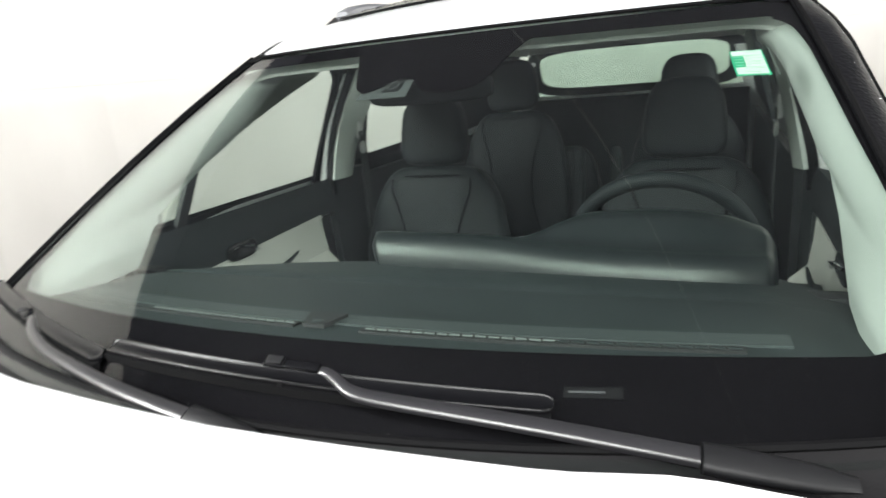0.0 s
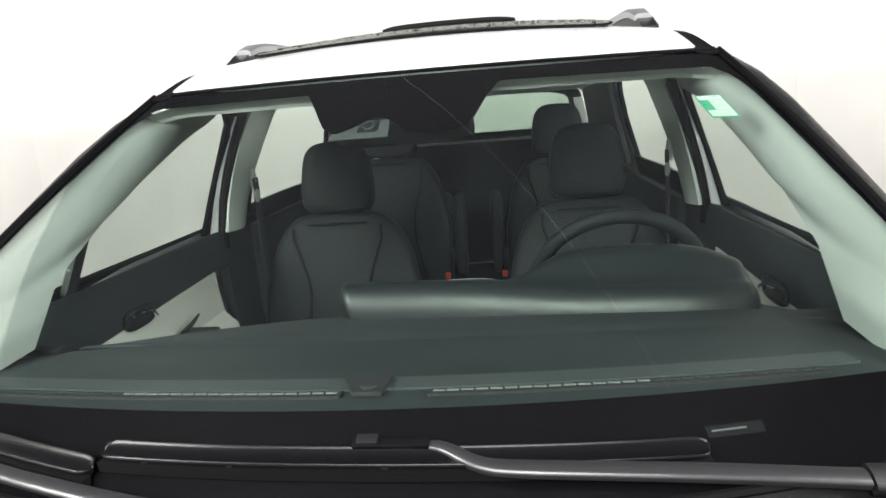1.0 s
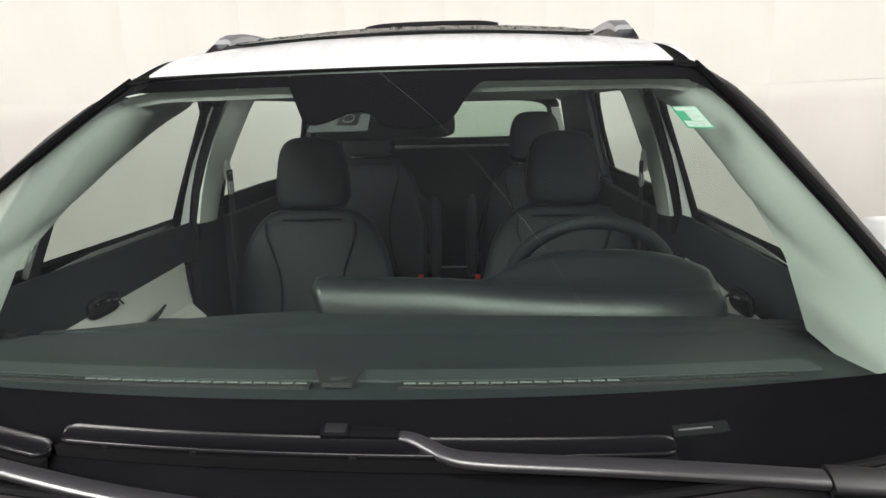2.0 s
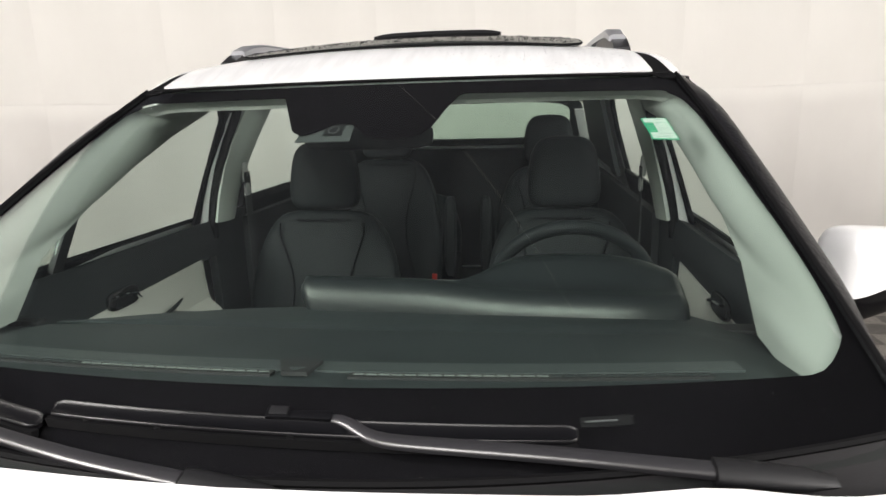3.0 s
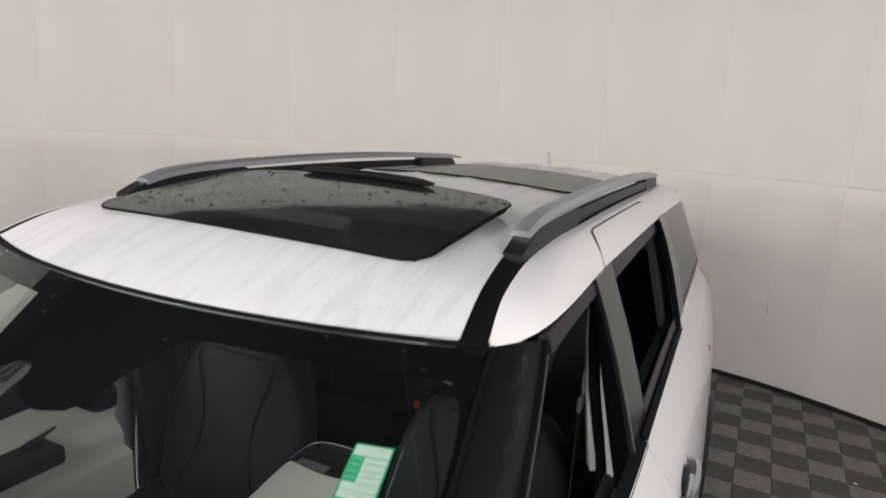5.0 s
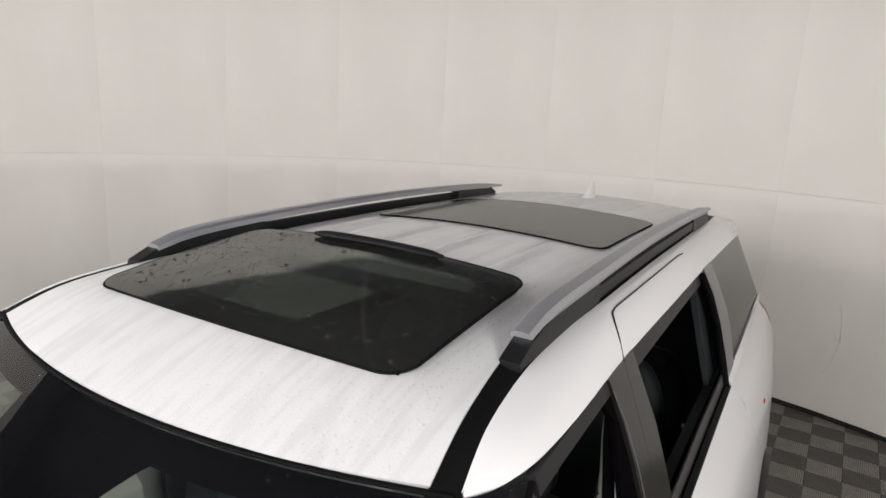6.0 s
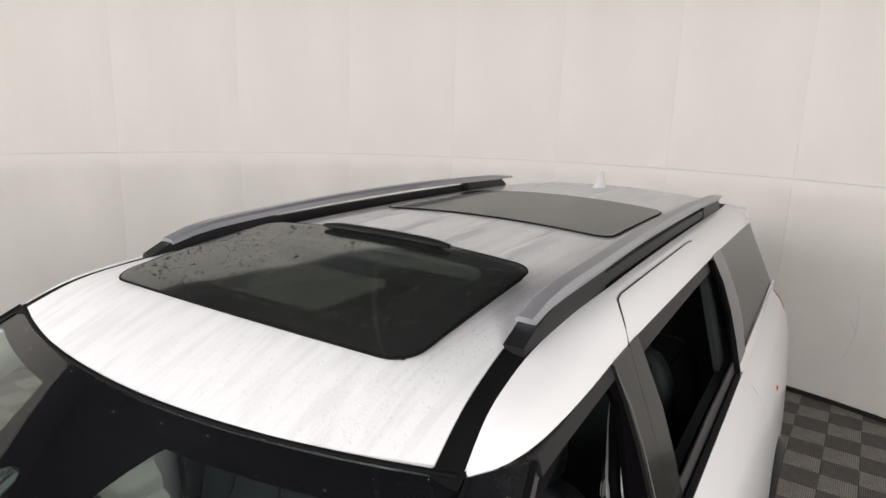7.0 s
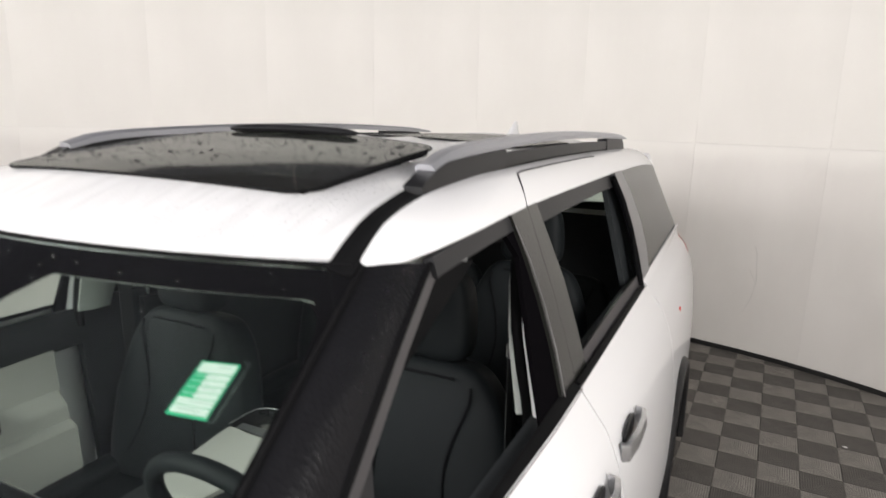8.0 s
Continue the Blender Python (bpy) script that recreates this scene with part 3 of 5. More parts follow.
for side in (-1, 1):
    part("side_border", strip_bm(lambda u: (side * lerp(FRIT_IN, 0.073 + 0.665 * u), 0.073 + 0.665 * u), lambda u: (side * screen_half(0.05 + 0.7 * u), 0.05 + 0.70 * u), -0.0065, 40), frit_black, windshield)

text_grey = material("faint_grey_print", (0.20, 0.27, 0.24), 0.6)

# inspection sticker inside the glass
sticker = thing("sticker", "green and white paper sticker stuck inside the windshield", "sticker")


def on_sticker(u, v, lift=-0.0068):
    a, b = Vector((0.530, 0.174)).lerp(Vector((0.581, 0.176)), u), Vector((0.542, 0.249)).lerp(Vector((0.594, 0.254)), u)
    p = a.lerp(b, v)
    return screen(p.x, p.y, lift)


def sticker_piece(name, u0, v0, u1, v1, mat, lift):
    part(name, sheet(lambda u, v: on_sticker(u0 + (u1 - u0) * u, v0 + (v1 - v0) * v, lift), 2, 2, 0.0004), mat, sticker)


sticker_piece("backing", 0, 0, 1, 1, sticker_green, -0.0085)
sticker_piece("white_field", 0.05, 0.04, 0.95, 0.225, sticker_white, -0.0076)
for k in range(4):
    sticker_piece("white_bar", 0.37, 0.245 + 0.1125 * k, 0.95, 0.342 + 0.1125 * k, sticker_white, -0.0076)
for k in range(2):
    sticker_piece("white_field", 0.05, 0.695 + 0.138 * k, 0.95, 0.818 + 0.138 * k, sticker_white, -0.0076)
for k in range(4):
    sticker_piece("text_bar", 0.07, 0.275 + 0.1125 * k, 0.33, 0.292 + 0.1125 * k, sticker_ink, -0.0071)
for k, (ua, ub) in enumerate(((0.44, 0.58), (0.42, 0.52), (0.46, 0.82), (0.42, 0.50))):
    sticker_piece("text_bar", ua, 0.285 + 0.1125 * k, ub, 0.298 + 0.1125 * k, text_grey, -0.0071)
for v0, ua, ub in ((0.10, 0.50, 0.80), (0.745, 0.34, 0.90), (0.885, 0.20, 0.72), (0.925, 0.62, 0.70)):
    sticker_piece("text_bar", ua, v0, ub, v0 + 0.012, text_grey, -0.0069)
part("film_edge", tube([on_sticker(u, v, -0.0070) for u, v in ((1.04, -0.03), (1.20, -0.02), (1.20, 0.5), (1.20, 1.02), (1.06, 1.03))], 0.00022, 4), text_grey, sticker, "clear film edge")

# number plate strip low in the windshield, as bars
plate = thing("number_strip", "small dark strip with a row of pale bars behind the glass", "label")
part("strip", strip_bm(lambda u: (0.370 + 0.060 * u, 0.703 + 0.052 + 0.001 * u), lambda u: (0.371 + 0.060 * u, 0.714 + 0.052 + 0.001 * u), -0.0045, 4), strip_black, plate)
for k in range(17):
    u = 0.10 + 0.036 * k
    part("bar", strip_bm(lambda w: (0.370 + 0.060 * (u + 0.024 * w), 0.7088 + 0.052 + 0.001 * u), lambda w: (0.3705 + 0.060 * (u + 0.024 * w), 0.7105 + 0.052 + 0.001 * u), -0.0025, 1), label_white, plate)


# sides, built once for each hand
def quad_strip(a, b, surface, n=24, m=3, thick=0.006):
    """A plate between two (y, z) lines on a side surface."""
    def fn(u, v):
        p = along(a, u).lerp(along(b, u), v)
        return surface(p[0], p[1])

    return sheet(fn, n, m, thick, out=surface(0.8, 1.3) * Vector((1, 0, 0)))


def side_line(*pts):
    return [(y, z, 0) for y, z in pts]


PILLAR_OUT = [(0.686, 0.105, 1.590), (0.708, 0.015, 1.554), (0.726, -0.07, 1.512), (0.757, -0.235, 1.402), (0.792, -0.43, 1.268), (0.812, -0.60, 1.130)]


def pillar_out(u):
    return along(PILLAR_OUT, u)


def foot_line(u):
    """Edge where the black corner patch ends on the white wing."""
    y, z = -0.36 - 0.21 * u, 1.162 - 0.046 * u
    return Vector((skin_x(y, z) - 0.022 * u * u, y, z))


for side, hand in ((1, "right"), (-1, "left")):
    def flip(x, y, z, side=side):
        return Vector((side * x, y, z))

    # pale shoulder between roof channel and windows
    def shoulder(u, v):
        y = 0.0 + 2.92 * u ** 1.25
        a = Vector((lerp(DITCH_OUT, y), y, roof_z(lerp(DITCH_OUT, y), y) - 0.003))
        b = Vector((lerp(EAVE_X, y), y, lerp(EAVE_Z, y)))
        c = Vector((a.x * 0.34 + b.x * 0.66, y, a.z - 0.004))
        p = a * (1 - v) ** 2 + c * 2 * v * (1 - v) + b * v * v
        return flip(*p)

    part("roof_side", sheet(shoulder, 60, 10, 0.006, out=flip(1, 0, 1)), paint, car)
    # black roof channel

    def channel(u, v):
        y = -0.028 + 2.9 * u ** 1.4
        a, b = lerp(DITCH_IN, y) - 0.002, lerp(DITCH_OUT, y) + 0.002
        x = a + (b - a) * v
        return flip(x, y, roof_z(x, y) - 0.004 - 0.004 * math.sin(math.pi * v))

    part("roof_channel", sheet(channel, 60, 4, 0.004), channel_black, car)
    # fuel door seam like groove above the sliding door
    groove = [(0.634, 1.52, 1.712), (0.630, 1.48, 1.712), (0.626, 1.0, 1.708), (0.623, 0.74, 1.7), (0.628, 0.70, 1.694), (0.645, 0.665, 1.681), (0.664, 0.635, 1.660), (0.688, 0.60, 1.626)]
    seam_pts = []
    for gx, gy, gz in groove:
        a = Vector((lerp(DITCH_OUT, gy), roof_z(lerp(DITCH_OUT, gy), gy)))
        b = Vector((lerp(EAVE_X, gy), lerp(EAVE_Z, gy)))
        c = Vector((a.x * 0.34 + b.x * 0.66, a.y - 0.004))
        best = min((abs(((a * (1 - v) ** 2 + c * 2 * v * (1 - v) + b * v * v).x) - gx), v) for v in [i / 60 for i in range(61)])[1]
        q = a * (1 - best) ** 2 + c * 2 * best * (1 - best) + b * best * best
        seam_pts.append(flip(q.x, gy, q.y - 0.0008))
    part("panel_seam", tube(seam_pts, 0.0022, 6), satin_black, car)

    # roof rail
    rail = thing("roof_rail", "satin silver roof rail on black feet", "")
    rail.parent = car
    xr = 0.560
    path = []
    for i in range(31):
        w = i / 30
        y = 0.345 + 2.20 * w
        lift = 0.048 + 0.012 * math.sin(math.pi * min(1, w * 1.05)) - 0.016 * max(0, 1 - w / 0.06) ** 2 - 0.004 * max(0, (w - 0.93) / 0.07)
        path.append(flip(xr - 0.006 * (1 - min(1, w * 6)), y, roof_z(xr, y) + lift))
    prof = [(-0.023, -0.012), (0.023, -0.012), (0.025, -0.002), (0.017, 0.011), (-0.014, 0.012), (-0.023, 0.004)]
    ks = [(0.93, 0.72) if i == 0 else (1.0, 0.95) if i == 1 else (1, 1) if i < 28 else (1 - 0.14 * (i - 27), 1 - 0.2 * (i - 27)) for i in range(31)]
    part("rail_bar", sweep(path, prof if side > 0 else [(-a, b) for a, b in prof], scale=ks), rail_silver, rail)
    for y0, y1, slope in ((0.285, 0.74, 0.16), (2.02, 2.44, 0.10)):
        foot = []
        for i in range(9):
            w = i / 8
            y = y0 + (y1 - y0) * w
            h = min(1.0, w * 5) if y0 < 1 else min(1.0, (1 - w) * 6 + 0.25)
            foot.append((y, h))
        bm = bmesh.new()
        rings = []
        for y, h in foot:
            zt = roof_z(xr, y) + 0.006 + 0.034 * h
            zb = roof_z(xr, y) - 0.012
            rings.append([bm.verts.new(flip(xr + dx, y, z)) for dx, z in ((-0.025, zb), (0.025, zb), (0.021, zt), (-0.021, zt))])
        for a, b in zip(rings, rings[1:]):
            for j in range(4):
                bm.faces.new([a[j], a[(j + 1) % 4], b[(j + 1) % 4], b[j]])
        bm.faces.new(rings[0][::-1]), bm.faces.new(rings[-1])
        bmesh.ops.recalc_face_normals(bm, faces=bm.faces)
        part("rail_foot", bm, satin_black, rail)
    part("rail_gasket", sweep([flip(xr + 0.012, y, roof_z(xr, y) + 0.012) for y in [0.5 + 0.1 * i for i in range(18)]], [(-0.008, -0.016), (0.008, -0.016), (0.008, 0.018), (-0.008, 0.018)]), satin_black, rail)

    # A pillar
    def pillar(u, v):
        s = 0.006 + 0.80 * u
        a = screen(screen_half(s) - 0.006, s, 0.004)
        b = Vector(pillar_out(u))
        p = a.lerp(b, v)
        bulge = 0.016 * math.sin(math.pi * min(1, v * 1.02)) * min(1.0, 0.35 + u * 3, 0.25 + (1 - u) * 5)
        p += Vector((0.62, -0.48, 0.62)) * bulge
        return flip(*p)

    part("a_pillar", sheet(pillar, 40, 10, 0.006, out=flip(1, -0.5, 0.5)), pillar_black, car, "black A pillar with fine water specks")
    edge = [flip(*(screen(screen_half(s) - 0.004, s, 0.008))) for s in [0.012 + 0.80 * i / 30 for i in range(31)]]
    part("windshield_moulding", tube(edge, 0.0045, 8), rubber, car)
    part("pillar_step", tube([flip(*(along(PILLAR_OUT, i / 24) + Vector((0.001, 0.002, -0.002)))) for i in range(25)], 0.005, 8), rubber, car)

    # black corner patch between pillar foot and mirror
    def sail(u, v):
        a = Vector(pillar_out(0.70 + 0.30 * u)) + Vector((0.001, 0.004, -0.004))
        b = foot_line(u) + Vector((0.001, 0, 0.002))
        p = a.lerp(b, v)
        p.x += 0.006 * math.sin(math.pi * v)
        return flip(*p)

    part("corner_patch", sheet(sail, 12, 5, 0.006, out=flip(1, 0, 0)), channel_black, car)

    # side windows and frames: surfaces follow the side glass plane
    def on_glass(off):
        return lambda y, z: flip(glass_x(z, y) + off, y, z)

    eave = [(y, lerp(EAVE_Z, y) - 0.002, 0) for y in [0.11 + 0.43 * i / 10 for i in range(11)]]
    front_low = [(y, z - 0.032, 0) for y, z, _ in eave]
    eave2 = [(y, lerp(EAVE_Z, y) - 0.002, 0) for y in [0.67 + 0.94 * i / 10 for i in range(11)]]
    rear_low = [(y, z - 0.048, 0) for y, z, _ in eave2]

    front_door = thing("front_door", "white front door with its window wound down", "")
    front_door.parent = car
    rear_door = thing("sliding_door", "white sliding door with dark window half lowered", "")
    rear_door.parent = car
    part("window_frame", quad_strip(eave, front_low, on_glass(-0.004), 20, 3, 0.02), frame_black, front_door)
    part("window_frame", quad_strip(eave2, rear_low, on_glass(-0.005), 20, 3, 0.02), frame_black, rear_door)
    # front frame along the A pillar
    def fframe(u, v):
        a = Vector(pillar_out(u)) + Vector((0.0, 0.004, -0.002))
        b = Vector((a.x + 0.004, a.y + 0.028, a.z - 0.018))
        return flip(*a.lerp(b, v))

    part("window_frame", sheet(fframe, 24, 3, 0.02, out=flip(1, 0, 0)), frame_dull, front_door, "dull grey frame edge")
    part("frame_seal", tube([flip(*(pillar_out(i / 24) + Vector((0.004, 0.003, -0.001)))) for i in range(25)], 0.0045, 6), rubber, front_door)
    # B pillar covers
    part("pillar_cover", quad_strip(side_line((0.475, 1.622), (0.513, 1.53), (0.540, 1.43), (0.555, 1.31), (0.545, 1.185)), side_line((0.588, 1.626), (0.612, 1.53), (0.640, 1.43), (0.658, 1.31), (0.668, 1.185)), on_glass(0.003), 20, 3, 0.015), bpillar_gloss, front_door, "glossy black pillar cover")
    part("pillar_cover", quad_strip(side_line((0.595, 1.626), (0.619, 1.53), (0.647, 1.43), (0.665, 1.31), (0.676, 1.185)), side_line((0.664, 1.628), (0.708, 1.53), (0.752, 1.43), (0.774, 1.31), (0.785, 1.185)), on_glass(0.001), 20, 3, 0.015), bpillar_gloss, rear_door, "glossy black pillar cover")
    part("chrome_line", tube([flip(glass_x(z, 0.6) + 0.006, y, z) for y, z in ((0.480, 1.60), (0.524, 1.52), (0.553, 1.42), (0.566, 1.31), (0.558, 1.20))], 0.0012, 6), fin_silver, front_door)
    part("run_channel", quad_strip(side_line((0.43, 1.600), (0.490, 1.53), (0.466, 1.43), (0.438, 1.31), (0.415, 1.185)), side_line((0.475, 1.615), (0.513, 1.53), (0.540, 1.43), (0.555, 1.31), (0.545, 1.185)), on_glass(-0.006), 20, 3, 0.012), frit_black, front_door)
    # front quarter light divider and pane
    part("divider", quad_strip(side_line((-0.175, 1.40), (-0.24, 1.19)), side_line((-0.145, 1.40), (-0.205, 1.19)), on_glass(-0.016), 6, 2, 0.014), frame_black, front_door)
    q = part("quarter_pane", sheet(lambda u, v: flip(glass_x(1.19 + (0.20 * u) * v) - 0.020, -0.47 + 0.23 * u + 0.06 * v * u, 1.19 + (0.20 * u) * v), 6, 4, 0.004, out=flip(1, 0, 0)), clear_glass, front_door)
    q.visible_shadow = False
    # lowered rear pane
    pane = part("window_pane", quad_strip(side_line((0.770, 1.232), (1.2, 1.238), (1.74, 1.232)), side_line((0.79, 1.12), (1.2, 1.12), (1.74, 1.12)), on_glass(-0.006), 12, 2, 0.004), privacy_glass, rear_door, "dark window pane wound down low")
    part("glass_run", quad_strip(side_line((0.775, 1.232), (1.2, 1.238), (1.735, 1.234)), side_line((0.775, 1.190), (1.2, 1.192), (1.735, 1.192)), on_glass(-0.002), 12, 2, 0.006), frame_dull, rear_door)
    # belt line trims
    def front_belt(u, v):
        y = -0.40 + 1.04 * u
        low = 1.196 - 0.034 * max(0.0, min(1.0, (0.05 - y) / 0.42))
        x0, x1 = glass_x(1.20) - 0.006, skin_x(y, low) + 0.002
        return flip(x0 + (x1 - x0) * v, y, 1.207 - 0.006 * v - (1.201 - low) * v * v)

    part("belt_trim", sheet(front_belt, 20, 5, 0.012), channel_black, front_door)
    part("belt_trim", sheet(lambda u, v: flip(glass_x(1.19) + 0.003 + (skin_x(0.8, 1.196) + 0.001 - glass_x(1.19) - 0.003) * v, 0.655 + 1.03 * u, 1.204 - 0.003 * v - 0.006 * v * v), 20, 4, 0.012), channel_black, rear_door)

    # painted skins
    def skin(y0, y1, z0, z1, dip=0.0):
        def fn(u, v):
            y = y0 + (y1 - y0) * u
            z = z0 + (z1 - dip * max(0.0, min(1.0, (0.05 - y) / 0.42)) - z0) * v
            return flip(skin_x(y, z), y, z)
        return fn

    def arch(p):
        return any((p.y - cy) ** 2 + (p.z - 0.36) ** 2 < 0.40 ** 2 for cy in (-1.06, 2.03))

    part("door_skin", sheet(skin(-0.46, 0.622, 0.24, 1.199, 0.034), 22, 22, 0.012, out=flip(1, 0, 0)), paint, front_door)
    part("door_skin", sheet(skin(0.630, 1.72, 0.24, 1.199), 22, 22, 0.012, skip=arch, out=flip(1, 0, 0)), paint, rear_door)
    part("front_wing", sheet(skin(-1.74, -0.468, 0.24, 1.07), 36, 24, 0.012, skip=arch, out=flip(1, 0, 0)), paint, car)
    part("quarter_panel", sheet(skin(1.728, 3.22, 0.24, 1.20), 40, 30, 0.012, skip=arch, out=flip(1, 0, 0)), paint, car)
    for cy, nm in ((-1.06, "front"), (2.03, "rear")):
        pts = [flip(skin_x(cy, 0.6) - 0.005, cy + 0.405 * math.cos(a), 0.36 + 0.405 * math.sin(a)) for a in [radians(-15 + 210 * i / 30) for i in range(31)]]
        part("arch_moulding", tube(pts, 0.034, 10, flat=0.7, up=(1, 0, 0)), satin_black, car)
    part("sill", sweep([flip(0.925, y, 0.27) for y in (-0.62, 0, 0.6, 1.2, 1.62)], [(-0.05, -0.05), (0.03, -0.05), (0.035, 0.02), (-0.05, 0.03)]), satin_black, car)

    # silver fin behind the sliding door window, dark rear side glass above the quarter panel
    fin = part("c_pillar_fin", quad_strip(side_line((1.60, 1.640), (1.69, 1.53), (1.74, 1.42), (1.742, 1.31), (1.72, 1.20)), side_line((1.75, 1.640), (1.87, 1.53), (1.95, 1.42), (1.97, 1.31), (1.90, 1.20)), on_glass(0.012), 16, 3, 0.02), fin_silver, car, "satin metal fin behind the sliding door")
    part("door_edge", tube([flip(glass_x(z) + 0.006, y, z) for y, z in ((1.585, 1.62), (1.675, 1.53), (1.725, 1.42), (1.727, 1.31), (1.705, 1.20))], 0.012, 8), rubber, rear_door)
    part("rear_side_pane", quad_strip(side_line((1.70, 1.636), (2.1, 1.632), (2.45, 1.624), (2.66, 1.612)), side_line((1.82, 1.205), (2.2, 1.215), (2.65, 1.225), (3.07, 1.24)), on_glass(0.004), 24, 8, 0.006), privacy_glass, car, "dark rear side glass")
    part("pane_backing", quad_strip(side_line((1.70, 1.636), (2.1, 1.632), (2.45, 1.624), (2.66, 1.612)), side_line((1.82, 1.205), (2.2, 1.215), (2.65, 1.225), (3.07, 1.24)), on_glass(-0.04), 24, 8, 0.006), card_dark, car)

    # body between quarter panel and rear glass, and the tail
    def shelf(u, v):
        y = 1.728 + 1.38 * u
        a = Vector((skin_x(y, 1.20), y, 1.20))
        b = Vector((glass_x(1.225, y) + 0.012, y, 1.215 + 0.03 * u ))
        return flip(*a.lerp(b, v))

    part("rear_shoulder", sheet(shelf, 24, 4, 0.008), paint, car)
    lamp_pts = lambda u, v: flip(skin_x(3.16 + 0.05 * u, 1.08 + 0.1 * v) + 0.002, 3.16 + 0.05 * u + 0.005 * v, 1.08 + 0.10 * v)
    part("tail_lamp", sheet(lamp_pts, 8, 8, 0.02, out=flip(1, 0, 0)), red_lamp, car, "red tail lamp")
    part("side_reflector", pillow(flip(skin_x(2.12, 1.01) + 0.001, 2.12, 1.01), (0.008, 0.022, 0.022), 0.6, 0.6), red_plastic, car, "small red reflector")

    # handles
    for hy, parent in ((0.405, front_door), (0.785, rear_door)):
        z = 1.036
        part("handle_cup", pillow(flip(skin_x(hy, z) - 0.001, hy, z), (0.012, 0.15, 0.075), 0.6, 0.6), satin_black, parent)
        grip = [flip(skin_x(hy, z) + d, hy + dy, z + 0.004) for dy, d in ((-0.118, 0.0), (-0.110, 0.016), (-0.03, 0.026), (0.06, 0.028), (0.110, 0.020), (0.118, 0.0))]
        part("door_handle", sweep(grip, [(-0.006, -0.024), (0.006, -0.022), (0.009, 0.0), (0.006, 0.022), (-0.006, 0.024)]), handle_silver, parent, "satin silver pull handle")

    # door mirror
    mir = thing("door_mirror", "white door mirror with black lower shell and stalk", "")
    mir.parent = car
    mx, my, mz = 0.967, -0.235, 1.210

    def cap_shape(p):
        z = 0.86 * p.z * (1 - 0.07 * p.x) if p.z > 0 else p.z * (0.88 - 0.22 * p.x)
        return (p.x + 0.03 * p.z, p.y * (1 - 0.15 * p.x) - 0.12 * (p.x * p.x), z)

    turn = pose(0, 0, 0, 0, 0, side * 14)
    upper = pillow((0, 0, 0), (0.176, 0.12, 0.188), 0.42, 0.5, None, None, cap_shape, 36, 24)
    bmesh.ops.bisect_plane(upper, geom=upper.verts[:] + upper.edges[:] + upper.faces[:], plane_co=(0, 0, -0.020), plane_no=(0.24, 0, -1), clear_outer=True)
    bmesh.ops.holes_fill(upper, edges=[e for e in upper.edges if len(e.link_faces) == 1], sides=0)
    lower = pillow((0, 0, 0), (0.173, 0.117, 0.185), 0.42, 0.5, None, None, cap_shape, 36, 24)
    bmesh.ops.bisect_plane(lower, geom=lower.verts[:] + lower.edges[:] + lower.faces[:], plane_co=(0, 0, -0.021), plane_no=(-0.24, 0, 1), clear_outer=True)
    bmesh.ops.holes_fill(lower, edges=[e for e in lower.edges if len(e.link_faces) == 1], sides=0)
    for bm in (upper, lower):
        if side < 0:
            bmesh.ops.scale(bm, vec=(-1, 1, 1), verts=bm.verts)
        bmesh.ops.transform(bm, matrix=turn, verts=bm.verts)
        bmesh.ops.translate(bm, vec=flip(mx, my, mz), verts=bm.verts)
        bmesh.ops.recalc_face_normals(bm, faces=bm.faces)
    part("cap", upper, paint, mir, "white mirror cap")
    part("lower_shell", lower, shell_black, mir)
    ind = [turn @ Vector((side * x, y, z)) + flip(mx, my, mz) for x, y, z in ((0.040, -0.058, -0.017), (0.062, -0.055, -0.013), (0.077, -0.043, -0.009), (0.085, -0.020, -0.006))]
    part("indicator", tube(ind, 0.007, 8, flat=0.8), amber_lamp, mir, "clear indicator strip")
    glass = pillow((0, 0, 0), (0.165, 0.006, 0.13), 0.3, 0.4)
    bmesh.ops.transform(glass, matrix=turn, verts=glass.verts)
    bmesh.ops.translate(glass, vec=flip(mx, my + 0.062, mz), verts=glass.verts)
    part("mirror_face", glass, mirror_glass, mir)
    stalk_bm = bmesh.new()
    rims = [[stalk_bm.verts.new(flip(0.872 + (x - 0.895) * k, y, 1.090 + (z - 1.10) * k)) for x, z in ((0.825, 1.125), (0.885, 1.162), (0.930, 1.145), (0.927, 1.115), (0.898, 1.038), (0.855, 1.045))] for y, k in ((-0.330, 0.75), (-0.318, 0.95), (-0.29, 1.0), (-0.25, 1.0), (-0.225, 0.9))]
    for ra, rb in zip(rims, rims[1:]):
        for j in range(6):
            stalk_bm.faces.new([ra[j], ra[(j + 1) % 6], rb[(j + 1) % 6], rb[j]])
    stalk_bm.faces.new(rims[0][::-1]), stalk_bm.faces.new(rims[-1])
    bmesh.ops.recalc_face_normals(stalk_bm, faces=stalk_bm.faces)
    part("stalk", stalk_bm, shell_black, mir, "glossy black stalk")

    # wheels
    for cy in (-1.06, 2.03):
        wheel = thing("wheel", "black tyre on a dark alloy rim", "")
        wheel.parent = car
        cx = 0.862
        prof = [(-0.11, 0.24), (-0.115, 0.31), (-0.09, 0.35), (-0.05, 0.36), (0.05, 0.36), (0.09, 0.35), (0.115, 0.31), (0.11, 0.24)]
        bm = bmesh.new()
        rings = [[bm.verts.new((side * (cx + a), cy + r * math.cos(w), 0.361 + r * math.sin(w))) for a, r in prof] for w in [2 * math.pi * i / 40 for i in range(40)]]
        for i in range(40):
            a, b = rings[i], rings[(i + 1) % 40]
            for j in range(len(prof)):
                bm.faces.new([a[j], a[(j + 1) % len(prof)], b[(j + 1) % len(prof)], b[j]])
